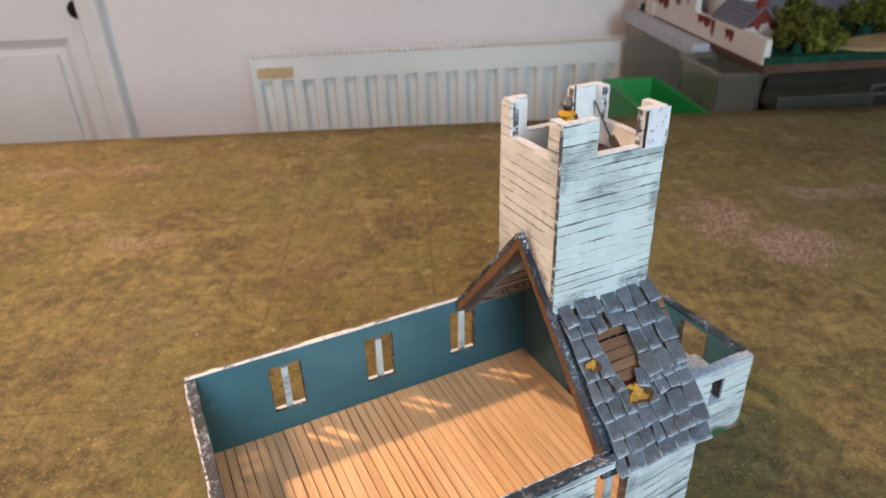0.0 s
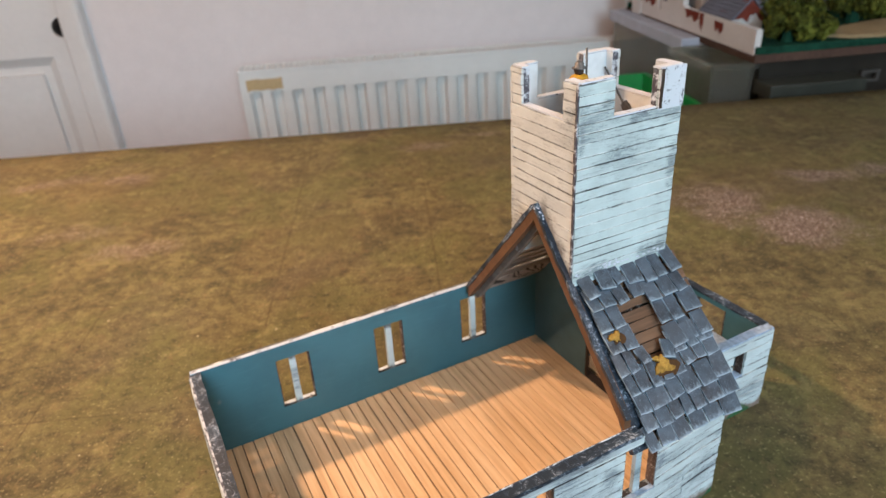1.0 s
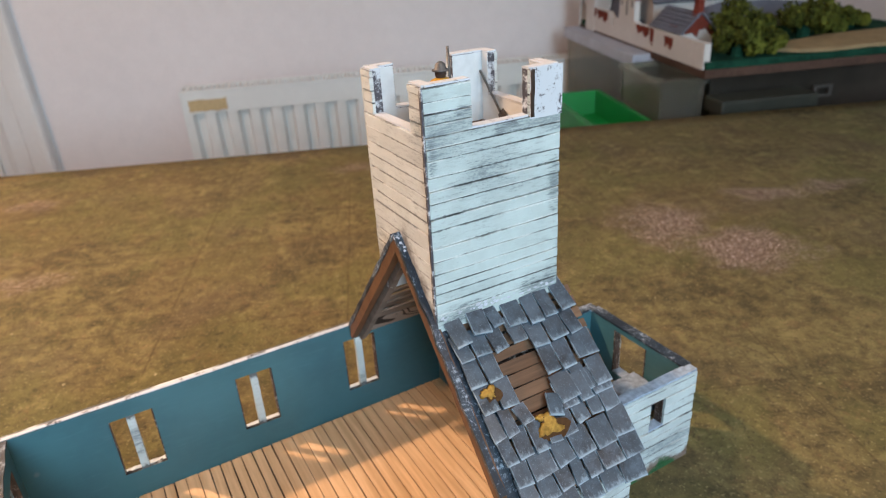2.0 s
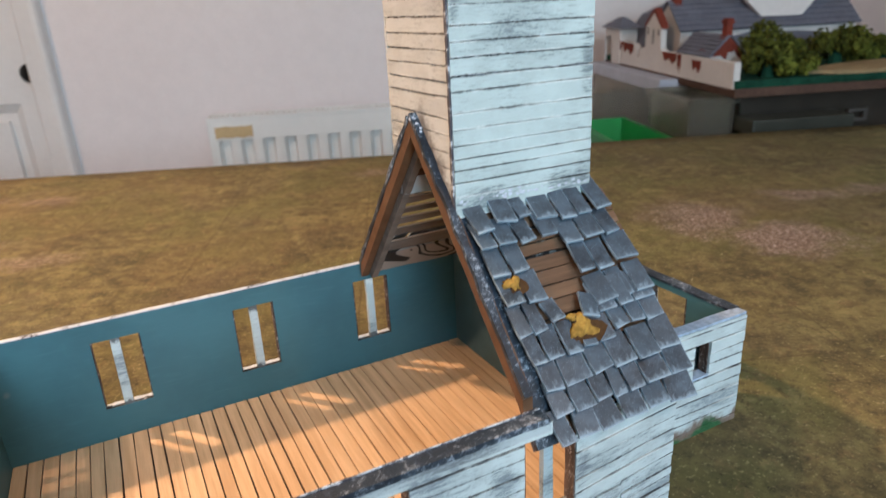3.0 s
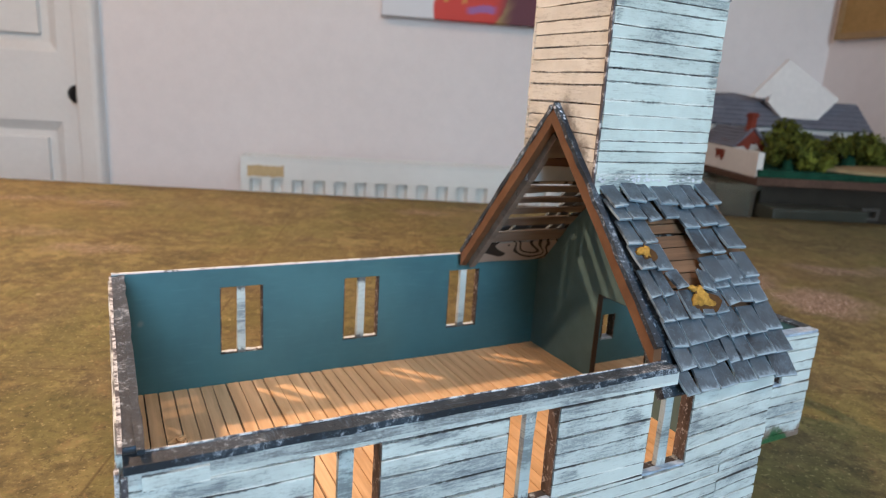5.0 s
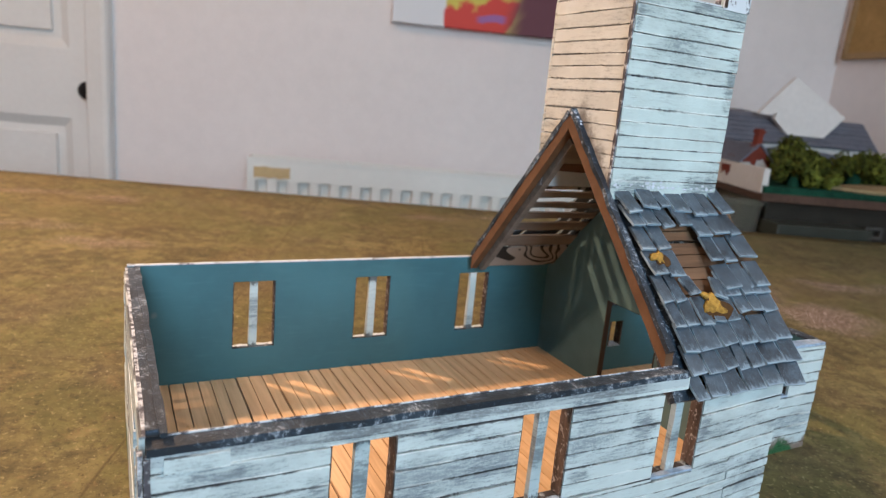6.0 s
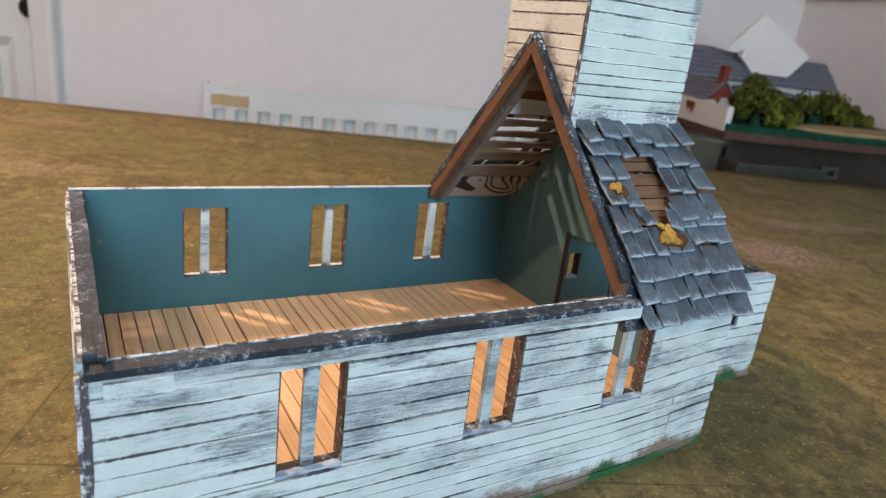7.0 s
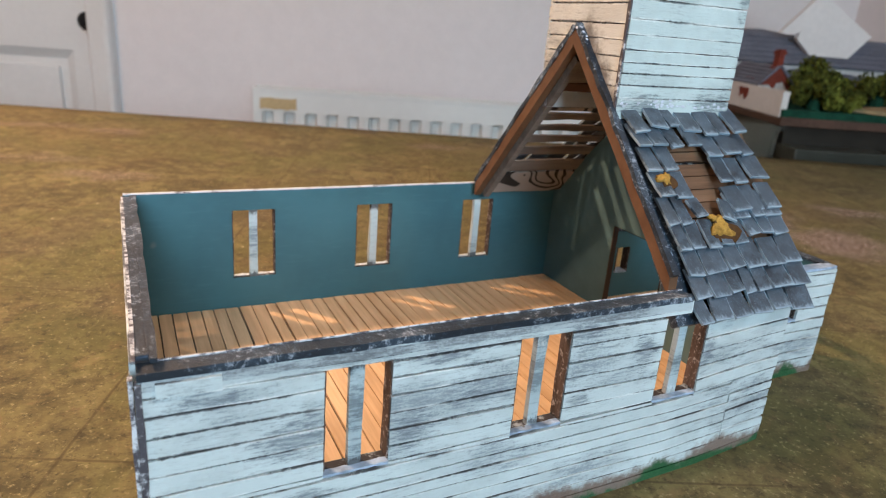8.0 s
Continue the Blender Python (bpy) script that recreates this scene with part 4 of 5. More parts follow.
roof_near = None
for side, slope in (("near", near_roof), ("far", far_roof)):
    # barge board and inner rafter at the open end
    FULL = (RIDGE_Y - EAVE_Y) / (NC if side == "near" else CS)
    bm = bmesh.new()
    foot, tan = (0.28, NS / NC) if side == "near" else (0.46, SN / CS)
    outline = [(foot - 0.04, -0.13)] + [(foot + (FULL - 0.13 * tan - foot) * k / 6, -0.13 + random.uniform(-0.008, 0.008)) for k in range(1, 6)] + [(FULL - 0.13 * tan, -0.13), (FULL, 0.0), (foot + 0.12, 0.0)]
    prism(bm, outline, 0.10, lambda u, v, d: slope(RX0 - 0.05 + d, u, v))
    ob = part("roof_slope", bm, RAFTER, church, "barge board of the roof's open end, with battens and slates")
    if side == "near":
        roof_near = ob
    else:
        roof_far = ob
    bm = bmesh.new()
    strip_mesh(bm, slat(FULL - 0.75, 0.10, 0.08, 8, 0.008), lambda u, v, d: slope(RX0 + 0.055 + d, u + 0.48, v - 0.215))
    part("rafter", bm, PALE, ob, "paler inner rafter")
    bm = bmesh.new()
    strip_mesh(bm, slat(FULL - 0.75, 0.10, 0.09, 8, 0.008), lambda u, v, d: slope(RX1 - 0.45 + d, u + 0.48, v - 0.25))
    part("rafter", bm, BATTEN, ob)
    # black edge strip on top, rubbed pale near the ridge
    bm = bmesh.new()
    strip_mesh(bm, slat(FULL - foot - 0.1, 0.085, 0.05, 18, 0.012), lambda u, v, d: slope(RX0 - 0.06 + v, u + foot + 0.1, d - 0.01))
    part("edge_strip", bm, TRIM, ob, "black roof edge rubbed pale")
bm = bmesh.new()
strip_mesh(bm, slat(2.20, 0.32, 0.09, 18, 0.010), lambda u, v, d: near_deck(RX0 - 0.01 + v, u + 0.16, d - 0.125))
part("edge_strip", bm, TRIM, roof_near, "black roof edge with pale rubbed specks")
bm = bmesh.new()
for k in range(30):
    r = random.uniform(0.020, 0.036) * (1 - k / 45)
    c = near_roof(RX0 - 0.015 + random.uniform(-0.02, 0.02), 3.26 - 0.014 * k, 0.018 + random.uniform(-0.012, 0.012))
    bmesh.ops.create_icosphere(bm, subdivisions=2, radius=r, matrix=Matrix.Translation(c) @ Matrix.Diagonal((1.0, 1, 0.8, 1)))
part("ridge_filler", bm, FILLER, roof_near, "pale lump of filler at the ridge", True)

# battens under the near slates
s = 0.22
while s < 2.3:
    w = random.uniform(0.11, 0.15)
    bm = bmesh.new()
    strip_mesh(bm, slat(RX1 - RX0 - 0.25, w, 0.03, 5, 0.008), lambda u, v, d: near_deck(RX0 + 0.16 + u, s + v, d - 0.085))
    part("batten", bm, BATTEN, roof_near)
    s += w + random.uniform(0.014, 0.034)
bm = bmesh.new()
strip_mesh(bm, slat(RX1 - RX0 - 0.3, 2.1, 0.008, 2, 0.0), lambda u, v, d: near_deck(RX0 + 0.2 + u, 0.28 + v, d - 0.125))
part("under_card", bm, GROOVE, roof_near)

# far slope from below: scrap card, then battens with gaps, then card and board towards the ridge
LAYERS = [(0.43, 0.90, CARD), (0.94, 1.18, PALE), (1.31, 1.48, PALE), (1.58, 1.70, PALE), (1.80, 1.91, PALE), (2.02, 2.14, PALE), (2.18, 2.50, CARD), (2.53, 2.66, EARTH), (2.68, 3.00, PALE), (3.02, 3.30, EARTH)]
for s0, s1, m in LAYERS:
    bm = bmesh.new()
    strip_mesh(bm, slat(RX1 - RX0 - 0.22, s1 - s0, 0.025, 6, 0.012), lambda u, v, d: far_roof(RX0 + 0.06 + u, s0 + v, d - 0.11))
    part("batten", bm, m, roof_far)


def shingle_mesh(w, length):
    bm = bmesh.new()
    e = 0.012
    pts = [(-w / 2 + random.uniform(-e, e), random.uniform(-e, e)), (w / 2 + random.uniform(-e, e), random.uniform(-e, e)), (w / 2, length), (-w / 2, length)]
    curl = random.uniform(0.0, 0.03)
    rings = []
    for v in (0.0, 0.4, 1.0):
        row = []
        for u in (0.0, 0.5, 1.0):
            x0 = pts[0][0] * (1 - v) + pts[3][0] * v
            x1 = pts[1][0] * (1 - v) + pts[2][0] * v
            y = (pts[0][1] * (1 - u) + pts[1][1] * u) * (1 - v) + length * v
            row.append((x0 + (x1 - x0) * u, y, curl * (1 - v) ** 2))
        rings.append(row)
    lower = [[bm.verts.new(p) for p in r] for r in rings]
    upper = [[bm.verts.new((p[0], p[1], p[2] + 0.026)) for p in r] for r in rings]
    for i in range(2):
        for j in range(2):
            bm.faces.new((lower[i][j], lower[i + 1][j], lower[i + 1][j + 1], lower[i][j + 1]))
            bm.faces.new((upper[i][j], upper[i][j + 1], upper[i + 1][j + 1], upper[i + 1][j]))
    rim = [(0, 0), (0, 1), (0, 2), (1, 2), (2, 2), (2, 1), (2, 0), (1, 0)]
    for (a, b), (c, d) in zip(rim, rim[1:] + rim[:1]):
        bm.faces.new((lower[a][b], lower[c][d], upper[c][d], upper[a][b]))
    me = finish(bm, "shingle")
    me.materials.append(SHINGLE)
    return me


SHAPES = {}


def shingle(parent, slope, right, x0, x1, s, rng, lift=0.0, turn=None, length=0.32):
    """One slate between x0 and x1 with its lower edge at s up the slope. Slates of one width share three meshes."""
    w = round((abs(x1 - x0) - 0.028) / 0.01) * 0.01
    if (w, length) not in SHAPES:
        SHAPES[w, length] = [shingle_mesh(w, length) for _ in range(3)]
    shapes = SHAPES[w, length]
    cx = (x0 + x1) / 2
    base = slope(cx, s, 0.055 + lift)
    e1 = Vector((right, 0, 0))
    e2 = (slope(cx, s + 0.2, 0) - slope(cx, s, 0)).normalized()
    m = Matrix((e1, e2, e1.cross(e2))).transposed().to_4x4()
    ob = new("shingle", rng.choice(shapes))
    ob.parent = parent
    ob.matrix_local = Matrix.Translation(base * U) @ m @ pose(0, 0, 0, -10.0 + rng.uniform(-3.0, 2.0), rng.uniform(-3, 3), rng.uniform(-4, 4) if turn is None else turn)


# courses of the slated side, from the eaves up: height along the slope, then the joints
COURSES = (
    (0.13, (4.64, 4.83, 5.08, 5.35, 5.63, 5.90, 6.23)),
    (0.35, (4.69, 4.89, 5.12, 5.33, 5.49, 5.70, 6.00, 6.29)),
    (0.59, (4.67, 4.89, 5.19, 5.44, 5.71, 5.99, 6.26)),
    (0.83, (4.62, 4.79, 5.00, 5.19, 5.37, 5.58)), (0.91, (5.58, 5.79, 5.98, 6.22)),
    (1.09, (4.60, 4.76, 4.92)), (1.12, (5.48, 5.72, 5.92, 6.21)),
    (1.36, (4.59, 4.81, 5.05)), (1.19, (5.50, 5.77, 5.98, 6.22)),
    (1.66, (4.57, 4.77, 4.98)), (1.51, (5.46, 5.67, 5.90, 6.21)),
    (1.91, (4.57, 4.76, 4.98, 5.19)), (1.91, (5.22, 5.43)), (1.80, (5.44, 5.68, 5.93, 6.14)),
    (2.11, (4.59, 4.82)), (2.16, (4.83, 5.07, 5.25)), (2.08, (5.26, 5.52, 5.73, 5.94)), (2.09, (5.97, 6.18)),
)
rng = random.Random(21)
for q, joint_x in COURSES:
    for xa, xb in zip(joint_x, joint_x[1:]):
        shingle(roof_near, near_deck, 1, xa, xb, q + rng.uniform(-0.022, 0.022), rng, rng.uniform(0.0, 0.018), length=0.58 if q > 2.0 else 0.32)
# loose slates below the hole
shingle(roof_near, near_deck, 1, 4.94, 5.12, 1.13, rng, 0.03, 9, 0.22)
shingle(roof_near, near_deck, 1, 5.27, 5.48, 1.09, rng, 0.035, -20, 0.24)


def far_gap(x, q):
    return q < 0.3 or (4.62 < x < 5.6 and 0.9 < q < 2.0) or (x < 5.3 and 2.0 <= q < 2.25)


# the other slope, with most of its slates gone
rng = random.Random(22)
for row in range(10):
    q, x = 0.10 + 0.25 * row, RX0 + 0.06
    while x < RX1 - 0.2:
        w = rng.choice((0.19, 0.23, 0.27, 0.31))
        if not far_gap(x + w / 2, q):
            shingle(roof_far, far_roof, -1, x, x + w, q + rng.uniform(-0.04, 0.04), rng, rng.uniform(0.0, 0.02))
        x += w + 0.01


def moss_patch(x, s, r, seed):
    rng = random.Random(seed)
    bm = bmesh.new()
    rings, lobes = [], [rng.uniform(0.75, 1.25) for _ in range(26)]
    for q in range(8):
        ring = []
        for k in range(26):
            a, d = 2 * math.pi * k / 26, r * q / 7 * (lobes[k] + 0.2 * math.sin(2 * math.pi * k / 26 * 3 + seed))
            h = 0.07 + (0.038 * math.sqrt(max(0.0, 1 - (q / 7) ** 2)) + 0.022 * noise.noise(Vector((d * math.cos(a) * 30, d * math.sin(a) * 30, seed)))) * (q < 7)
            ring.append(bm.verts.new(near_deck(x + d * math.cos(a) * 1.2, s + d * math.sin(a) * 0.85, h)))
        rings.append(ring)
    for p, q in zip(rings[0:], rings[1:]):
        for k in range(26):
            bm.faces.new((p[k], p[(k + 1) % 26], q[(k + 1) % 26], q[k]))
    bm.faces.new(rings[-1][::-1])
    bmesh.ops.remove_doubles(bm, verts=bm.verts[:], dist=0.0005)
    part("moss", bm, MOSS, roof_near, "clump of yellow moss", True)
    bm = bmesh.new()
    ring = [(x + 0.06 + r * 1.5 * rng.uniform(0.75, 1.15) * math.cos(a), s - 0.05 + r * 0.95 * rng.uniform(0.75, 1.15) * math.sin(a)) for a in [k * 0.628 for k in range(10)]]
    prism(bm, ring, 0.02, lambda u, v, d: near_deck(u, v, 0.070 + d))
    part("moss_bed", bm, RUST, roof_near, "brown flock under the moss")


moss_patch(5.27, 1.02, 0.130, 4)
moss_patch(5.19, 1.14, 0.045, 6)
moss_patch(4.74, 1.57, 0.078, 5)
# ---- tower ----
TX0, TX1, TY0, TY1, TZ1 = 4.555, 6.055, 5.815, 7.13, 5.975
TT = 0.085
NOTCH = 5.515


def roof_z(y):
    return EAVE_Z + 1.15 * (y - EAVE_Y if y < RIDGE_Y else 2 * RIDGE_Y - EAVE_Y - y)


def tower_wall(put, w, seed, notch, step, gabled, courses=(), paint=None):
    """One tower wall standing on the roof; those across the ridge are cut to the slopes."""
    if gabled:
        foot = [(w, roof_z(TY1) - 0.06), (RIDGE_Y - TY0, roof_z(RIDGE_Y) - 0.06), (0, roof_z(TY0) - 0.06)]
    else:
        foot = [(w, roof_z(TY0) - 0.06), (0, roof_z(TY0) - 0.06)]
    low = foot[0][1]

    def outline(k):
        return [(k, TZ1 - k), (notch[0] - k, TZ1 - k), (notch[0] - k, NOTCH - k), (notch[1] + k, NOTCH - k), (notch[1] + k, TZ1 - k), (w - k, TZ1 - k)] + [(min(max(u, k), w - k), z + k) for u, z in foot]

    bm = bmesh.new()
    prism(bm, outline(0.0), TT, lambda u, v, d: put(u, v, d))
    ob = part("tower_wall", bm, TOWER_EDGE, church, "clapboard tower wall with a notched parapet")
    bm = bmesh.new()
    prism(bm, outline(0.006), 0.008, lambda u, v, d: put(u, v, TT + d))
    part("inner_lining", bm, LINING, ob)
    rows = [low + 0.05, *courses, NOTCH] if courses else joints(low + 0.05, NOTCH, step, seed)
    rows += joints(NOTCH, TZ1, step * 0.95, seed + 1)[1:]
    holes = [(notch[0], notch[1], NOTCH, TZ1 + 1)]
    if gabled:
        for z0, z1 in zip(rows, rows[1:]):
            half = (roof_z(RIDGE_Y) - z0 - 0.5 * (z1 - z0)) / 1.15
            if half > 0:
                holes.append((RIDGE_Y - TY0 - half, RIDGE_Y - TY0 + half, z0 + 0.035, z1 - 0.035))
    clad(ob, lambda u, v, d: put(u, v, -d), 0.012 if gabled else -0.03, w - 0.012 if gabled else w + 0.03, rows, holes, seed, paint or TOWER_PAINT, thick=0.03, gap=0.0095, tilt=0.005, rough=0.005)
    for u0, u1, z in ((0, notch[0], TZ1), (notch[0], notch[1], NOTCH), (notch[1], w, TZ1)):
        bm = bmesh.new()
        strip_mesh(bm, slat(u1 - u0, TT + 0.03, 0.018, 4, 0.006), lambda u, v, d: put(u0 + u, z + d, v - 0.02))
        part("coping", bm, RUBBED, ob, "pale rubbed parapet edge")
    return ob


south_tower = tower_wall(lambda u, v, d: Vector((TX0 + u, TY0 + d, v)), TX1 - TX0, 41, (0.475, 1.145), 0.120, False, (3.62, 3.753, 3.866, 3.973, 4.094, 4.239, 4.382, 4.573, 4.70, 4.86, 4.99, 5.12, 5.29, 5.40), TOWER_FRONT)
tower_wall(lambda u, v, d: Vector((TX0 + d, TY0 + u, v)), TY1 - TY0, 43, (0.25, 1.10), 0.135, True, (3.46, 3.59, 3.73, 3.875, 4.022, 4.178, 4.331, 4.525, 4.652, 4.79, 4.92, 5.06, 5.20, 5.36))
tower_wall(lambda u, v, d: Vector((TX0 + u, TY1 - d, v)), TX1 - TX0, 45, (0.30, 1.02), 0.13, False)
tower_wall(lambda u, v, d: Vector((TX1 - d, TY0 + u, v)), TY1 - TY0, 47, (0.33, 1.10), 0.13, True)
bm = bmesh.new()
for k in range(40):
    u, r = random.uniform(0.02, TX1 - TX0), random.uniform(0.008, 0.020)
    c = Vector((TX0 + u, TY0 - 0.035, roof_z(TY0) + 0.12 + abs(random.gauss(0, 0.03))))
    bmesh.ops.create_icosphere(bm, subdivisions=1, radius=r, matrix=Matrix.Translation(c) @ Matrix.Diagonal((1.6, 0.35, 0.9, 1)))
part("foot_filler", bm, FILLER, church, "pale lumpy filler along the tower's foot")
bm = bmesh.new()
box(bm, TX0 + TT, TX1 - TT, TY0 + TT, TY1 - TT, 5.10, 5.20)
part("tower_floor", bm, EARTH, church, "brown floor inside the tower")
# raw card edge up the tower's corner, and the plain smudged face of one merlon
bm = bmesh.new()
strip_mesh(bm, slat(TZ1 - 3.45, 0.042, 0.016, 22, 0.008), lambda u, v, d: Vector((TX0 - 0.032 - d, TY0 - 0.028 + v, 3.45 + u)))
part("corner_edge", bm, RUBBED_DARK, south_tower, "dark raw card edge at the tower corner")
bm = bmesh.new()
strip_mesh(bm, slat(0.395, TZ1 - NOTCH + 0.03, 0.012, 4, 0.006), lambda u, v, d: Vector((TX0 + 1.145 + u, TY0 - 0.036 - d, NOTCH - 0.02 + v)))
part("merlon_face", bm, CHIPPED, south_tower, "merlon face with black rubbed smudges")
bm = bmesh.new()
strip_mesh(bm, slat(TZ1 - NOTCH, 0.04, 0.014, 8, 0.005), lambda u, v, d: Vector((TX0 + 1.148 + v, TY0 - 0.046 - d, NOTCH + u)))
part("merlon_edge", bm, DARK_EDGE, south_tower, "dark edge of the merlon")
# ---- roofless annex ----
AX1, AY0, AY1, ATOP = 8.34, 5.49, 7.60, 1.56


def annex_wall(name, put, u0, u1, holes, label, seed):
    bm = bmesh.new()
    panel(bm, u0, u1, 0.0, ATOP, holes, 0.10, put)
    ob = part(name, bm, GROOVE, church, label)
    bm = bmesh.new()
    panel(bm, u0 + 0.004, u1 - 0.004, 0.005, ATOP - 0.003, [(h[0] - 0.004, h[1] + 0.004, h[2] - 0.004, h[3] + 0.004) for h in holes], 0.008, lambda u, v, d: put(u, v, 0.10 + d))
    part("inner_lining", bm, TEAL, ob)
    clad(ob, lambda u, v, d: put(u, v, -d), u0, u1, joints(0.0, ATOP, 0.15, seed), holes, seed, SIDING)
    bm = bmesh.new()
    strip_mesh(bm, slat(u1 - u0, 0.16, 0.03, 8, 0.008), lambda u, v, d: put(u0 + u, ATOP + d, v - 0.04))
    part("cap", bm, SILL if "near" in name else TRIM, ob, "rubbed wall cap")
    for h in holes:
        for u, s in ((h[0], 1), (h[1], -1)):
            bm = bmesh.new()
            strip_mesh(bm, slat(h[3] - h[2], 0.02, 0.12, 3, 0.004), lambda a, v, d: put(u + s * v, h[2] + a, d - 0.01))
            part("reveal", bm, EDGE, ob, "dark raw card edge")
        bm = bmesh.new()
        strip_mesh(bm, slat(h[1] - h[0], 0.025, 0.15, 3, 0.004), lambda u, v, d: put(h[0] + u, h[2] - 0.01 + v, d - 0.04))
        part("sill", bm, SILL, ob, "pale sill")
    return ob


annex_wall("annex_near_wall", lambda u, v, d: Vector((u, AY0 + d, v)), CX1, AX1, [(7.49, 7.76, 0.88, 1.31)], "low annex wall with a small window", 51)
annex_wall("annex_far_wall", lambda u, v, d: Vector((u, AY1 - d, v)), CX1, AX1, [(6.42, 6.66, 0.92, 1.30)], "low annex wall with a small window", 53)
annex_wall("annex_end_wall", lambda u, v, d: Vector((AX1 - d, u, v)), AY0 + 0.1, AY1 - 0.1, [(6.29, 6.95, 0.70, 1.46)], "low annex end wall with a wide opening", 55)
bm = bmesh.new()
box(bm, CX1 - 0.06, AX1 - 0.11, AY0 + 0.11, AY1 - 0.11, 0.0, CFL - 0.02)
part("annex_floor", bm, PLANK, church)
bm = bmesh.new()
box(bm, 7.66, 8.20, 6.00, 6.46, CFL - 0.02, 1.0, jit=0.02)
part("step_block", bm, SILL, church, "pale blue block inside the annex", bevel=0.015)


# ---- miniature on the tower ----
def figure():
    bm = bmesh.new()

    def blob(c, r, sc, slot):
        before = len(bm.faces)
        bmesh.ops.create_icosphere(bm, subdivisions=2, radius=r, matrix=Matrix.Translation(c) @ Matrix.Diagonal((*sc, 1)))
        bm.faces.ensure_lookup_table()
        for f in bm.faces[before:]:
            f.material_index = slot

    lathe(bm, [(0.24, 0.0), (0.24, 0.05), (0.20, 0.07)], (0, 0, 0), 18)
    for f in bm.faces:
        f.material_index = 2
    blob((-0.06, 0, 0.20), 0.07, (0.9, 0.9, 2.2), 2)
    blob((0.07, 0, 0.20), 0.07, (0.9, 0.9, 2.2), 2)
    blob((0, 0, 0.44), 0.14, (1.0, 0.75, 1.25), 1)
    blob((-0.14, -0.02, 0.44), 0.055, (1, 1, 2.2), 2)
    blob((0.15, -0.02, 0.46), 0.055, (1, 1, 2.2), 2)
    blob((0, 0, 0.60), 0.13, (1.1, 0.85, 0.40), 1)
    blob((0, 0, 0.69), 0.062, (1, 1, 1.15), 2)
    before = len(bm.faces)
    lathe(bm, [(0.09, 0.715), (0.095, 0.725), (0.06, 0.745), (0.055, 0.785), (0.022, 0.81)], (0, 0, 0), 14)
    m = Matrix.Translation((0.10, -0.06, 0.2)) @ Matrix.Rotation(radians(-3), 4, "Y")
    box(bm, -0.010, 0.010, -0.010, 0.010, 0.0, 0.76, m)
    bm.faces.ensure_lookup_table()
    for f in bm.faces[before:]:
        f.material_index = 0
    ob = new("miniature_figure", finish(bm, "miniature_figure", True))
    for mm in (MINI_A, MINI_B, MINI_C):
        ob.data.materials.append(mm)
    ob.matrix_world = LEAN @ pose(*world((5.21, 6.66, 5.20)), 0, 0, 20)
    tagged(ob, "small painted toy soldier in brimmed helmet on the tower floor", "toy figure")


figure()
spade = thing("toy_spade", (5.92, 6.45, 5.20), "tiny dark grey spade leaning against the tower's inner wall", "toy tool")
spade.matrix_world = LEAN @ spade.matrix_world
lean = Matrix.Rotation(radians(-44), 4, "X")
bm = bmesh.new()
box(bm, -0.010, 0.010, -0.010, 0.010, 0.2, 0.80, lean)
part("shaft", bm, MINI_A, spade)
bm = bmesh.new()
prism(bm, [(-0.06, 0.24), (-0.075, 0.08), (0.0, 0.0), (0.075, 0.08), (0.06, 0.24)], 0.02, lambda u, v, d: lean @ Vector((d, u, v)))
part("blade", bm, MINI_A, spade)

# ---- scenery and boxes behind the table ----
VS = 0.935   # size of the village and the boxes under it


def village(a, n, z):
    return room(a * VS, n * VS, 0.325 + z * VS)


def tub(name, a0, a1, n0, n1, z0, z1, material, label, lid=None, category="storage box", inside=0.12):
    t = thing(name, village((a0 + a1) / 2, (n0 + n1) / 2, z0), label, category, RZ, size=VS)
    w, d, h = (a1 - a0) / 2, (n1 - n0) / 2, z1 - z0
    bm = bmesh.new()
    outer = [(-w * 0.92, -d * 0.92, 0), (w * 0.92, -d * 0.92, 0), (w * 0.92, d * 0.92, 0), (-w * 0.92, d * 0.92, 0)]
    top = [(-w, -d, h), (w, -d, h), (w, d, h), (-w, d, h)]
    t0, t1 = [bm.verts.new(p) for p in outer], [bm.verts.new(p) for p in top]
    k = 0.12
    i1 = [bm.verts.new((p[0] - math.copysign(k, p[0]), p[1] - math.copysign(k, p[1]), h)) for p in top]
    i0 = [bm.verts.new((p[0] - math.copysign(k, p[0]), p[1] - math.copysign(k, p[1]), inside)) for p in outer]
    bm.faces.new(t0[::-1])
    bm.faces.new(i0)
    for q in range(4):
        r = (q + 1) % 4
        bm.faces.new((t0[q], t0[r], t1[r], t1[q]))
        bm.faces.new((t1[q], t1[r], i1[r], i1[q]))
        bm.faces.new((i1[q], i1[r], i0[r], i0[q]))
    part("tub", bm, material, t)
    bm = bmesh.new()
    panel(bm, -w - 0.14, w + 0.14, -d - 0.14, d + 0.14, [(-w - 0.01, w + 0.01, -d - 0.01, d + 0.01)], 0.22, lambda u, v, e: Vector((u, v, h - 0.24 + e)))
    part("rim", bm, material, t)
    if lid:
        bm = bmesh.new()
        box(bm, -w - 0.2, w + 0.2, -d - 0.2, d + 0.2, h - 0.35, h + 0.25)
        part("lid", bm, lid, t, bevel=0.08)
    return t


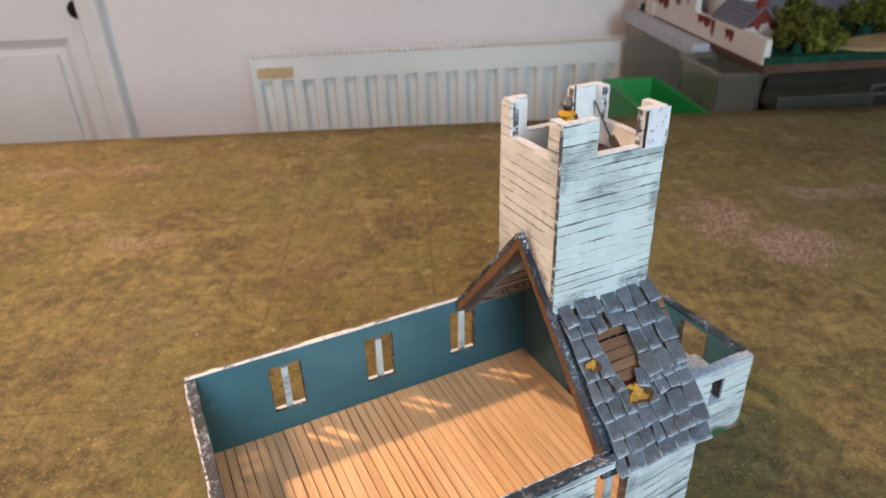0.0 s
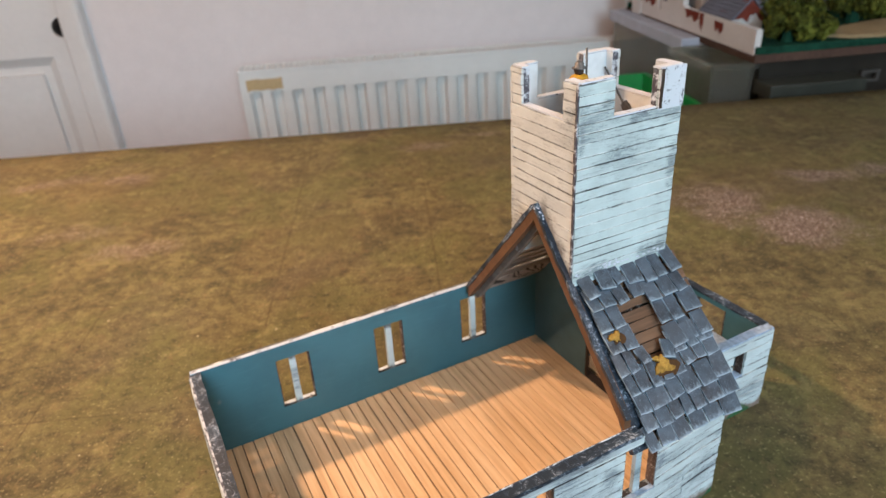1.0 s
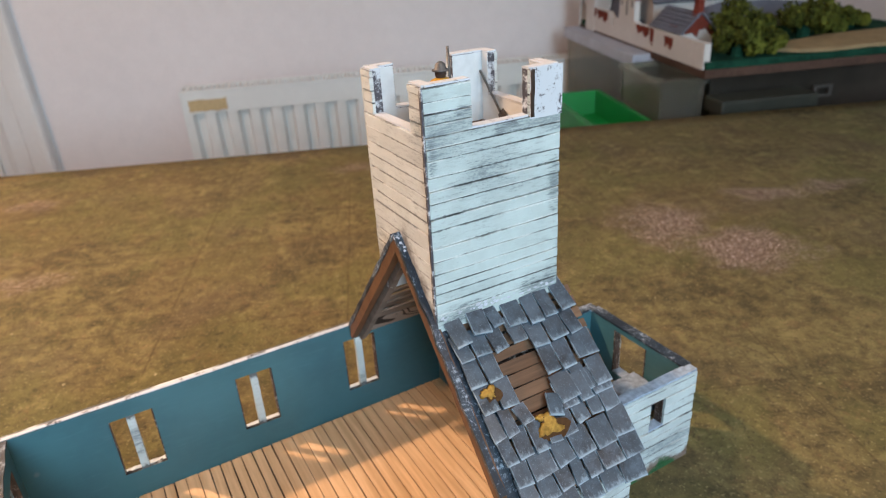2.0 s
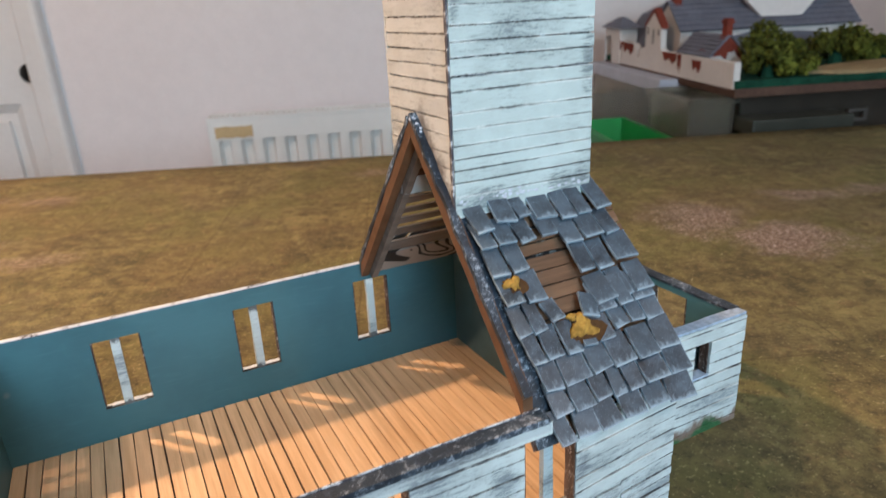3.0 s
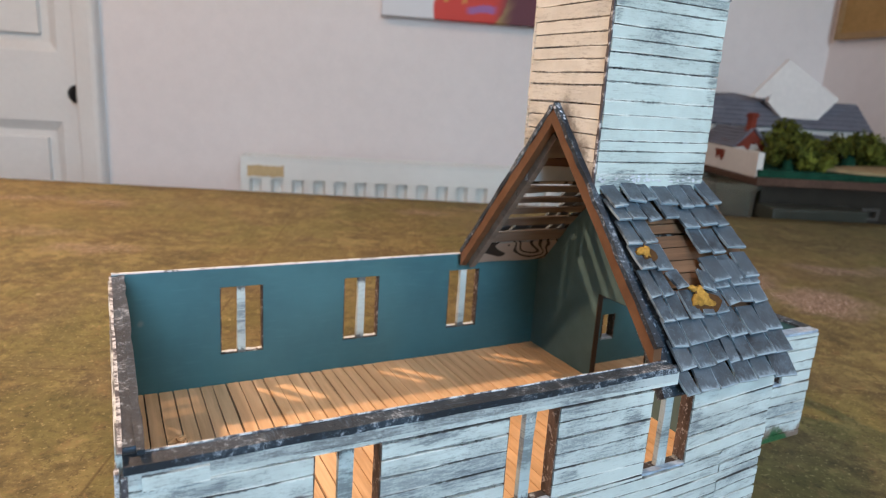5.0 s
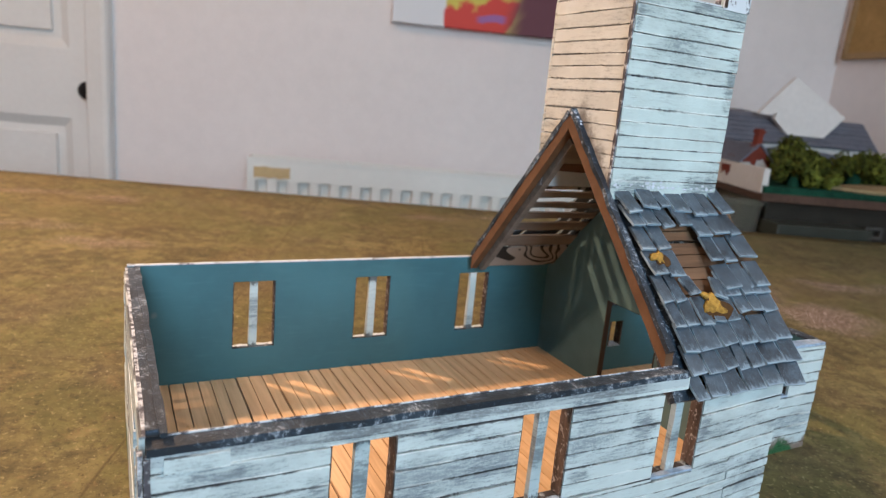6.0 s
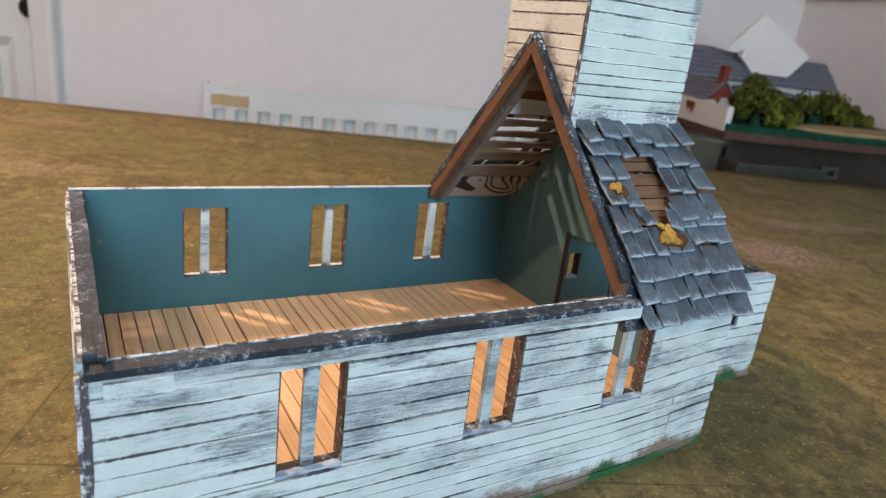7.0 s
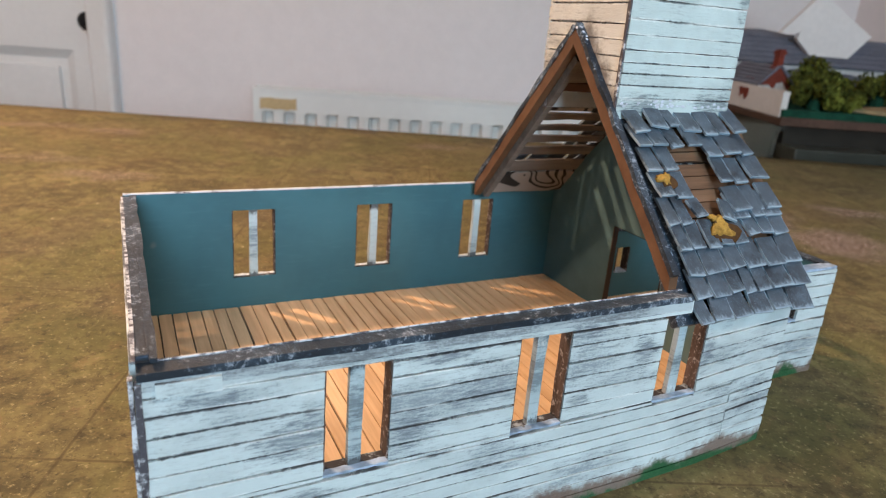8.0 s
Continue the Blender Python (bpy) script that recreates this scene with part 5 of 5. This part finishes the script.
SHZ = FLOOR + 14.0
shelf = thing("low_cabinet", room(22.0 * VS, 34.0 * VS, FLOOR), "plain low cabinet holding storage boxes behind the table", "cabinet", RZ, size=VS)
bm = bmesh.new()
box(bm, -12.5, 7.0, -8.6, 7.0, 0, (0.325 + VS * SHZ - FLOOR) / VS)
part("carcass", bm, GREYPL, shelf, bevel=0.06)
tub("storage_box", 14.35, 16.3, 26.9, 30.8, SHZ, 0.99, CLEAR, "clear plastic storage box under the scenery board")
tub("storage_box", 16.7, 28.8, 27.2, 34.0, SHZ, 0.98, DARKPL, "dark translucent storage box under the scenery board")
latch_box = [o for o in scene.objects if o.name.startswith("storage_box") and not o.parent][-1]
bm = bmesh.new()
panel(bm, -1.25, -0.35, 6.62, 7.15, [(-1.08, -0.52, 6.75, 7.02)], 0.15, lambda u, v, d: Vector((u, -3.62 + d, v)))
part("latch", bm, LATCH, latch_box, "grey square latch")
tub("storage_tray", 16.65, 20.6, 25.9, 26.9, SHZ, -0.05, TRAY, "shallow grey-green plastic tray before the dark box", TRAY, "storage tray")
tub("green_crate", 11.6, 14.15, 26.9, 33.2, SHZ, -0.72, GREEN, "open green plastic crate", None, "crate", -0.72 - SHZ - 1.1)
lump = thing("black_clip", village(13.1, 28.9, -0.72 - 1.1), "small black plastic clip lying in the green crate", "clip", RZ, size=VS)
bm = bmesh.new()
box(bm, -0.42, 0.42, -0.16, 0.16, 0.0, 0.26, jit=0.03)
box(bm, -0.30, 0.05, -0.30, 0.30, 0.05, 0.42, jit=0.04)
part("jaw", bm, BLACK, lump, bevel=0.04)
bm = bmesh.new()
lathe(bm, [(0.10, 0.0), (0.16, 0.12), (0.16, 0.36), (0.08, 0.46)], (0.38, 0.18, 0.0), 12)
part("knob", bm, BLACK, lump, "", True)
tub("storage_box", 15.3, 18.4, 31.6, 41.0, SHZ, 0.98, CLEAR, "clear plastic box with a pale lilac lid", LILAC)

scenery = thing("scenery_board", village(16.0, 26.5, 1.0), "model village board with green edge and sandy path", "scenery board", RZ, size=VS)
bm = bmesh.new()
box(bm, 0, 13.0, 0, 14.4, 0, 0.35)
part("base", bm, EARTH, scenery, "brown board edge", bevel=0.03)
bm = bmesh.new()
box(bm, 0.05, 13.0, 0.05, 14.3, 0.35, 0.63, jit=0.03)
part("turf_edge", bm, TURF, scenery, "dark green flocked edge", bevel=0.05)
bm = bmesh.new()
pts = [(3.6, 0.9), (4.3, 0.35), (5.6, 0.12), (7.4, 0.2), (9.5, 0.06), (13.0, 0.06), (13.0, 3.4), (7.5, 3.0), (4.9, 2.3)]
prism(bm, pts, 0.14, lambda u, v, d: Vector((u, v, 0.63 + d + 0.05 * math.sin(u * 2))))
part("path", bm, SAND, scenery, "pale sandy path")


def hill():
    bm = bmesh.new()
    outline = [(0.3, 0.0), (2.0, 0.75), (4.5, 1.05), (7.0, 0.95), (9.0, 0.8), (11.0, 0.55), (12.8, 0.0)]
    n = 10
    rows = []
    for j in range(n + 1):
        v = j / n
        rows.append([bm.verts.new((u, 6.0 + 8.0 * v, 0.63 + 3.0 * h * math.sin(math.pi * min(1, v * 1.5 + 0.15) / 2) + 0.12 * noise.noise(Vector((u * 0.7, v * 4, 0))))) for u, h in outline])
    for a, b in zip(rows, rows[1:]):
        for k in range(len(outline) - 1):
            bm.faces.new((a[k], a[k + 1], b[k + 1], b[k]))
    part("hill", bm, SLATE, scenery, "grey rocky rise at the back of the board")


hill()


def house(at, length, width, eaves, ridge, chimney, label, patches, rz=RZ, brick_gable=False):
    """A small rendered house: walls with gables, slate roof with verge, brick chimney and bare-brick patches."""
    t = thing("model_house", at, label, "model building", rz, "village houses", size=VS)
    bm = bmesh.new()
    prism(bm, [(0, 0), (width, 0), (width, eaves), (width / 2, ridge - 0.08), (0, eaves)], length, lambda u, v, d: Vector((u, d, v)))

    part("wall", bm, LIME, t)
    for sgn in (-1, 1):
        bm = bmesh.new()
        a = math.atan2(ridge - eaves, width / 2)
        slope = math.hypot(width / 2, ridge - eaves) + 0.25
        steps = [(slope * r / 6 + e, 0.05 + 0.05 * (e > 0)) for r in range(6) for e in (0.0, slope / 6 - 0.005)]
        outline = [(q, h) for q, h in steps] + [(slope, 0.0), (0.0, 0.0)]
        prism(bm, outline, length + 0.3, lambda q, h, d: Vector((width / 2 + sgn * (q * math.cos(a) + h * math.sin(a)), d - 0.15, ridge - q * math.sin(a) + h * math.cos(a))))
        part("roof", bm, SLATE, t, "grey slate roof")
    for cy in chimney:
        bm = bmesh.new()
        k = 0.12 if width < 2 else 0.17
        prism(bm, [(-2 * k, ridge - 0.7), (2 * k, ridge - 0.7), (2 * k, ridge - 0.2), (k, ridge + 0.1), (k, ridge + 0.7), (-k, ridge + 0.7), (-k, ridge + 0.1), (-2 * k, ridge - 0.2)], 0.4, lambda u, v, e: Vector((width / 2 + u, cy - 0.02 + e, v)))
        box(bm, width / 2 - k - 0.05, width / 2 + k + 0.05, cy - 0.07, cy + 0.43, ridge + 0.5, ridge + 0.62)
        part("chimney", bm, BRICK, t, "red brick chimney")
    for y0, y1, z0, z1 in patches:
        rng = random.Random(int(y0 * 10))
        bm = bmesh.new()
        pts = [(y0, z1), (y0 + 0.15 * (y1 - y0), z0 + 0.3 * (z1 - z0)), (y0 + 0.35 * (y1 - y0), z0 + 0.6 * (z1 - z0)), (y0 + 0.5 * (y1 - y0), z0), (y0 + 0.75 * (y1 - y0), z0 + 0.5 * (z1 - z0)), (y1, z1)]
        prism(bm, pts, 0.03, lambda u, v, d: Vector((-0.03 + d, u, v)))
        part("brick_patch", bm, BRICK, t, "bare red brick where render fell")
    if brick_gable:
        bm = bmesh.new()
        prism(bm, [(0.0, eaves - 0.15), (0.0, eaves), (width / 2, ridge - 0.04), (width, eaves), (width, eaves - 0.35), (0.86 * width, eaves - 0.2), (0.72 * width, eaves + 0.05), (0.62 * width, eaves + 0.12), (0.5 * width, eaves), (0.44 * width, eaves - 0.3), (0.25 * width, eaves - 0.1)], 0.04, lambda u, v, d: Vector((u, -0.02 - d, v)))
        part("brick_gable", bm, BRICK, t, "bare brick gable, render fallen off its head")
    return t


house(village(16.9, 36.2, 1.63), 9.2, 2.9, 1.72, 2.95, (0.15, 4.9), "white rendered model house with slate roof and brick chimneys", [(0.8, 1.6, 1.3, 2.1)], RZ - 90)
house(village(16.32, 29.1, 1.63), 2.8, 1.35, 0.9, 1.6, (0.0,), "small white model outhouse with slate roof", [(0.6, 1.3, 0.4, 1.0)], RZ, True)
gate = thing("model_gatehouse", village(15.95, 38.6, 1.25), "small white model gatehouse with an arch and slate cap", "model building", RZ, size=VS)
bm = bmesh.new()
arch = [(0.6 + 0.55 * math.cos(k * math.pi / 8), 0.95 + 0.6 * math.sin(k * math.pi / 8)) for k in range(9)]
prism(bm, [(0, 0), (0, 1.95), (2.3, 1.95), (2.3, 0), (1.15, 0)] + arch + [(0.05, 0)], 1.0, lambda u, v, d: Vector((d, 2.3 - u, v)))
part("wall", bm, LIME, gate)
bm = bmesh.new()
base = [bm.verts.new(p) for p in ((-0.2, -0.4, 1.95), (1.2, -0.4, 1.95), (1.2, 2.45, 1.95), (-0.2, 2.45, 1.95))]
top = [bm.verts.new(p) for p in ((0.4, 0.8, 2.5), (0.6, 0.8, 2.5), (0.6, 1.3, 2.5), (0.4, 1.3, 2.5))]
bm.faces.new(base[::-1])
bm.faces.new(top)
for k in range(4):
    bm.faces.new((base[k], base[(k + 1) % 4], top[(k + 1) % 4], top[k]))
part("roof", bm, SLATE, gate, "grey slate cap")
yard = thing("yard_wall", village(16.0, 26.55, 1.25), "white rendered yard wall with bare brick patches", "model wall", RZ, size=VS)
bm = bmesh.new()
prism(bm, [(0.15, 0), (13.4, 0), (13.4, 1.3), (10.1, 1.25), (9.7, 1.0), (9.68, 0.6), (9.45, 0.6), (9.42, 1.05), (8.75, 1.15), (8.72, 2.25), (7.85, 2.95), (6.98, 2.25), (6.94, 1.2), (6.6, 1.08), (5.9, 1.12), (3.0, 1.10), (0.2, 1.11)], 0.28, lambda u, v, d: Vector((d, u, v)))
part("wall", bm, LIME, yard)
for y0, y1, z0, z1 in ((2.86, 3.66, 0.42, 0.95), (4.72, 5.08, 0.30, 1.10), (5.2, 6.65, 0.60, 1.09), (10.2, 11.7, 0.65, 1.24), (11.8, 13.3, 0.7, 1.28)):
    bm = bmesh.new()
    pts = [(y0, z1), (y0, z0 + 0.4 * (z1 - z0)), (y0 + 0.25 * (y1 - y0), z0), (y0 + 0.5 * (y1 - y0), z0 + 0.5 * (z1 - z0)), (y0 + 0.8 * (y1 - y0), z0 + 0.15 * (z1 - z0)), (y1, z1)]
    prism(bm, pts, 0.03, lambda u, v, d: Vector((-0.025 + d, u, v)))
    part("brick_patch", bm, BRICK, yard, "bare red brick where render fell")
for u, z0, z1 in ((7.82, 1.38, 2.12), (8.45, 1.80, 2.14), (7.22, 1.80, 2.14)):
    bm = bmesh.new()
    prism(bm, [(u - 0.08, z0), (u + 0.08, z0), (u + 0.08, z1 - 0.12), (u, z1), (u - 0.08, z1 - 0.12)], 0.03, lambda p, q, d: Vector((-0.025 + d, p, q)))
    part("window", bm, DARKSLOT, yard, "dark pointed window slit")
for ua, ub in ((8.82, 7.85), (6.88, 7.85)):
    bm = bmesh.new()
    prism(bm, [(ua, 2.12), (ub, 2.90), (ub, 3.08), (ua, 2.30)], 0.36, lambda p, q, d: Vector((-0.04 + d, p, q)))
    part("verge", bm, BRICK, yard, "red brick verge of the turret gable")


def bush(at, w, d, h, seed):
    """A clump of sponge: a dozen ragged lobes, each covered in small flakes."""
    rng = random.Random(seed)
    bm = bmesh.new()
    lobes = []
    for k in range(13):
        a, r = rng.uniform(0, 6.283), math.sqrt(rng.random()) * 0.75
        top = 1 - 0.55 * r * r
        lobes.append((Vector((w * r * math.cos(a), d * r * math.sin(a), h * top * rng.uniform(0.25, 0.78))), rng.uniform(0.26, 0.44) * h * 0.62))
    for c0, r0 in lobes:
        for k in range(170):
            n = Vector([rng.gauss(0, 1) for _ in range(3)]).normalized()
            c = c0 + n * r0 * rng.uniform(0.72, 1.08)
            if c.z < 0.02:
                continue
            q = rng.uniform(0.06, 0.13)
            n = (n + Vector([rng.gauss(0, 0.5) for _ in range(3)])).normalized()
            t1 = n.orthogonal().normalized()
            t2 = n.cross(t1)
            vs = [bm.verts.new(c + t1 * q * ca + t2 * q * sa * 0.8 + n * q * 0.3 * (i % 2)) for i, (ca, sa) in enumerate(((1, 0), (0.2, 1), (-1, 0.1), (-0.1, -1)))]
            bm.faces.new(vs)
    t = thing("model_bush", at, "olive green sponge foliage clump on the village board", "model bush", RZ, "village bushes", size=VS)
    tagged(part("foliage", bm, LEAF, t), kind="stuff")
    bm = bmesh.new()
    lathe(bm, [(w * 0.22, 0), (w * 0.18, h * 0.3), (0.06, h * 0.5)], (0, 0, 0), 8)
    part("stem_core", bm, TURF, t)


bush(village(17.8, 27.3, 1.6), 1.2, 1.0, 1.7, 1)
bush(village(19.1, 27.7, 1.6), 1.05, 1.0, 1.25, 2)
bush(village(18.9, 29.2, 1.6), 1.4, 1.3, 2.35, 3)
bush(village(20.3, 29.4, 1.6), 1.1, 1.1, 1.45, 7)
bush(village(22.6, 29.8, 1.6), 1.45, 1.3, 2.0, 4)
bush(village(24.5, 30.8, 1.6), 1.4, 1.3, 1.6, 5)
bush(village(26.4, 31.6, 1.6), 1.2, 1.2, 1.0, 6)

oven = thing("model_oven", village(16.85, 32.35, 1.63), "small white domed model oven behind the yard wall", "model oven", RZ, size=VS)
bm = bmesh.new()
lathe(bm, [(0.30, 0.0), (0.30, 0.7), (0.27, 0.9), (0.19, 1.04), (0.06, 1.1)], (0, 0, 0), 14)
part("dome", bm, LIME, oven, smooth=True)
bm = bmesh.new()
lathe(bm, [(0.34, 0.0), (0.34, 0.25), (0.31, 0.3)], (0, 0, 0), 14)
part("plinth", bm, LIME, oven)
card = thing("foamcard_house_end", village(21.85, 33.5, 3.90), "white foam-card house end leaning tilted on the slate roof", "foam card", RZ, size=VS)
bm = bmesh.new()
prism(bm, [(-0.71, -0.2), (1.39, -0.22), (2.47, 0.92), (-0.61, 2.74), (-2.45, 0.76), (-1.50, 0.82), (-1.36, 1.02), (-1.53, 0.55)], 0.3, lambda u, v, d: Vector((u, d + 0.1 * v, v)))
part("card_panel", bm, FOAM, card)
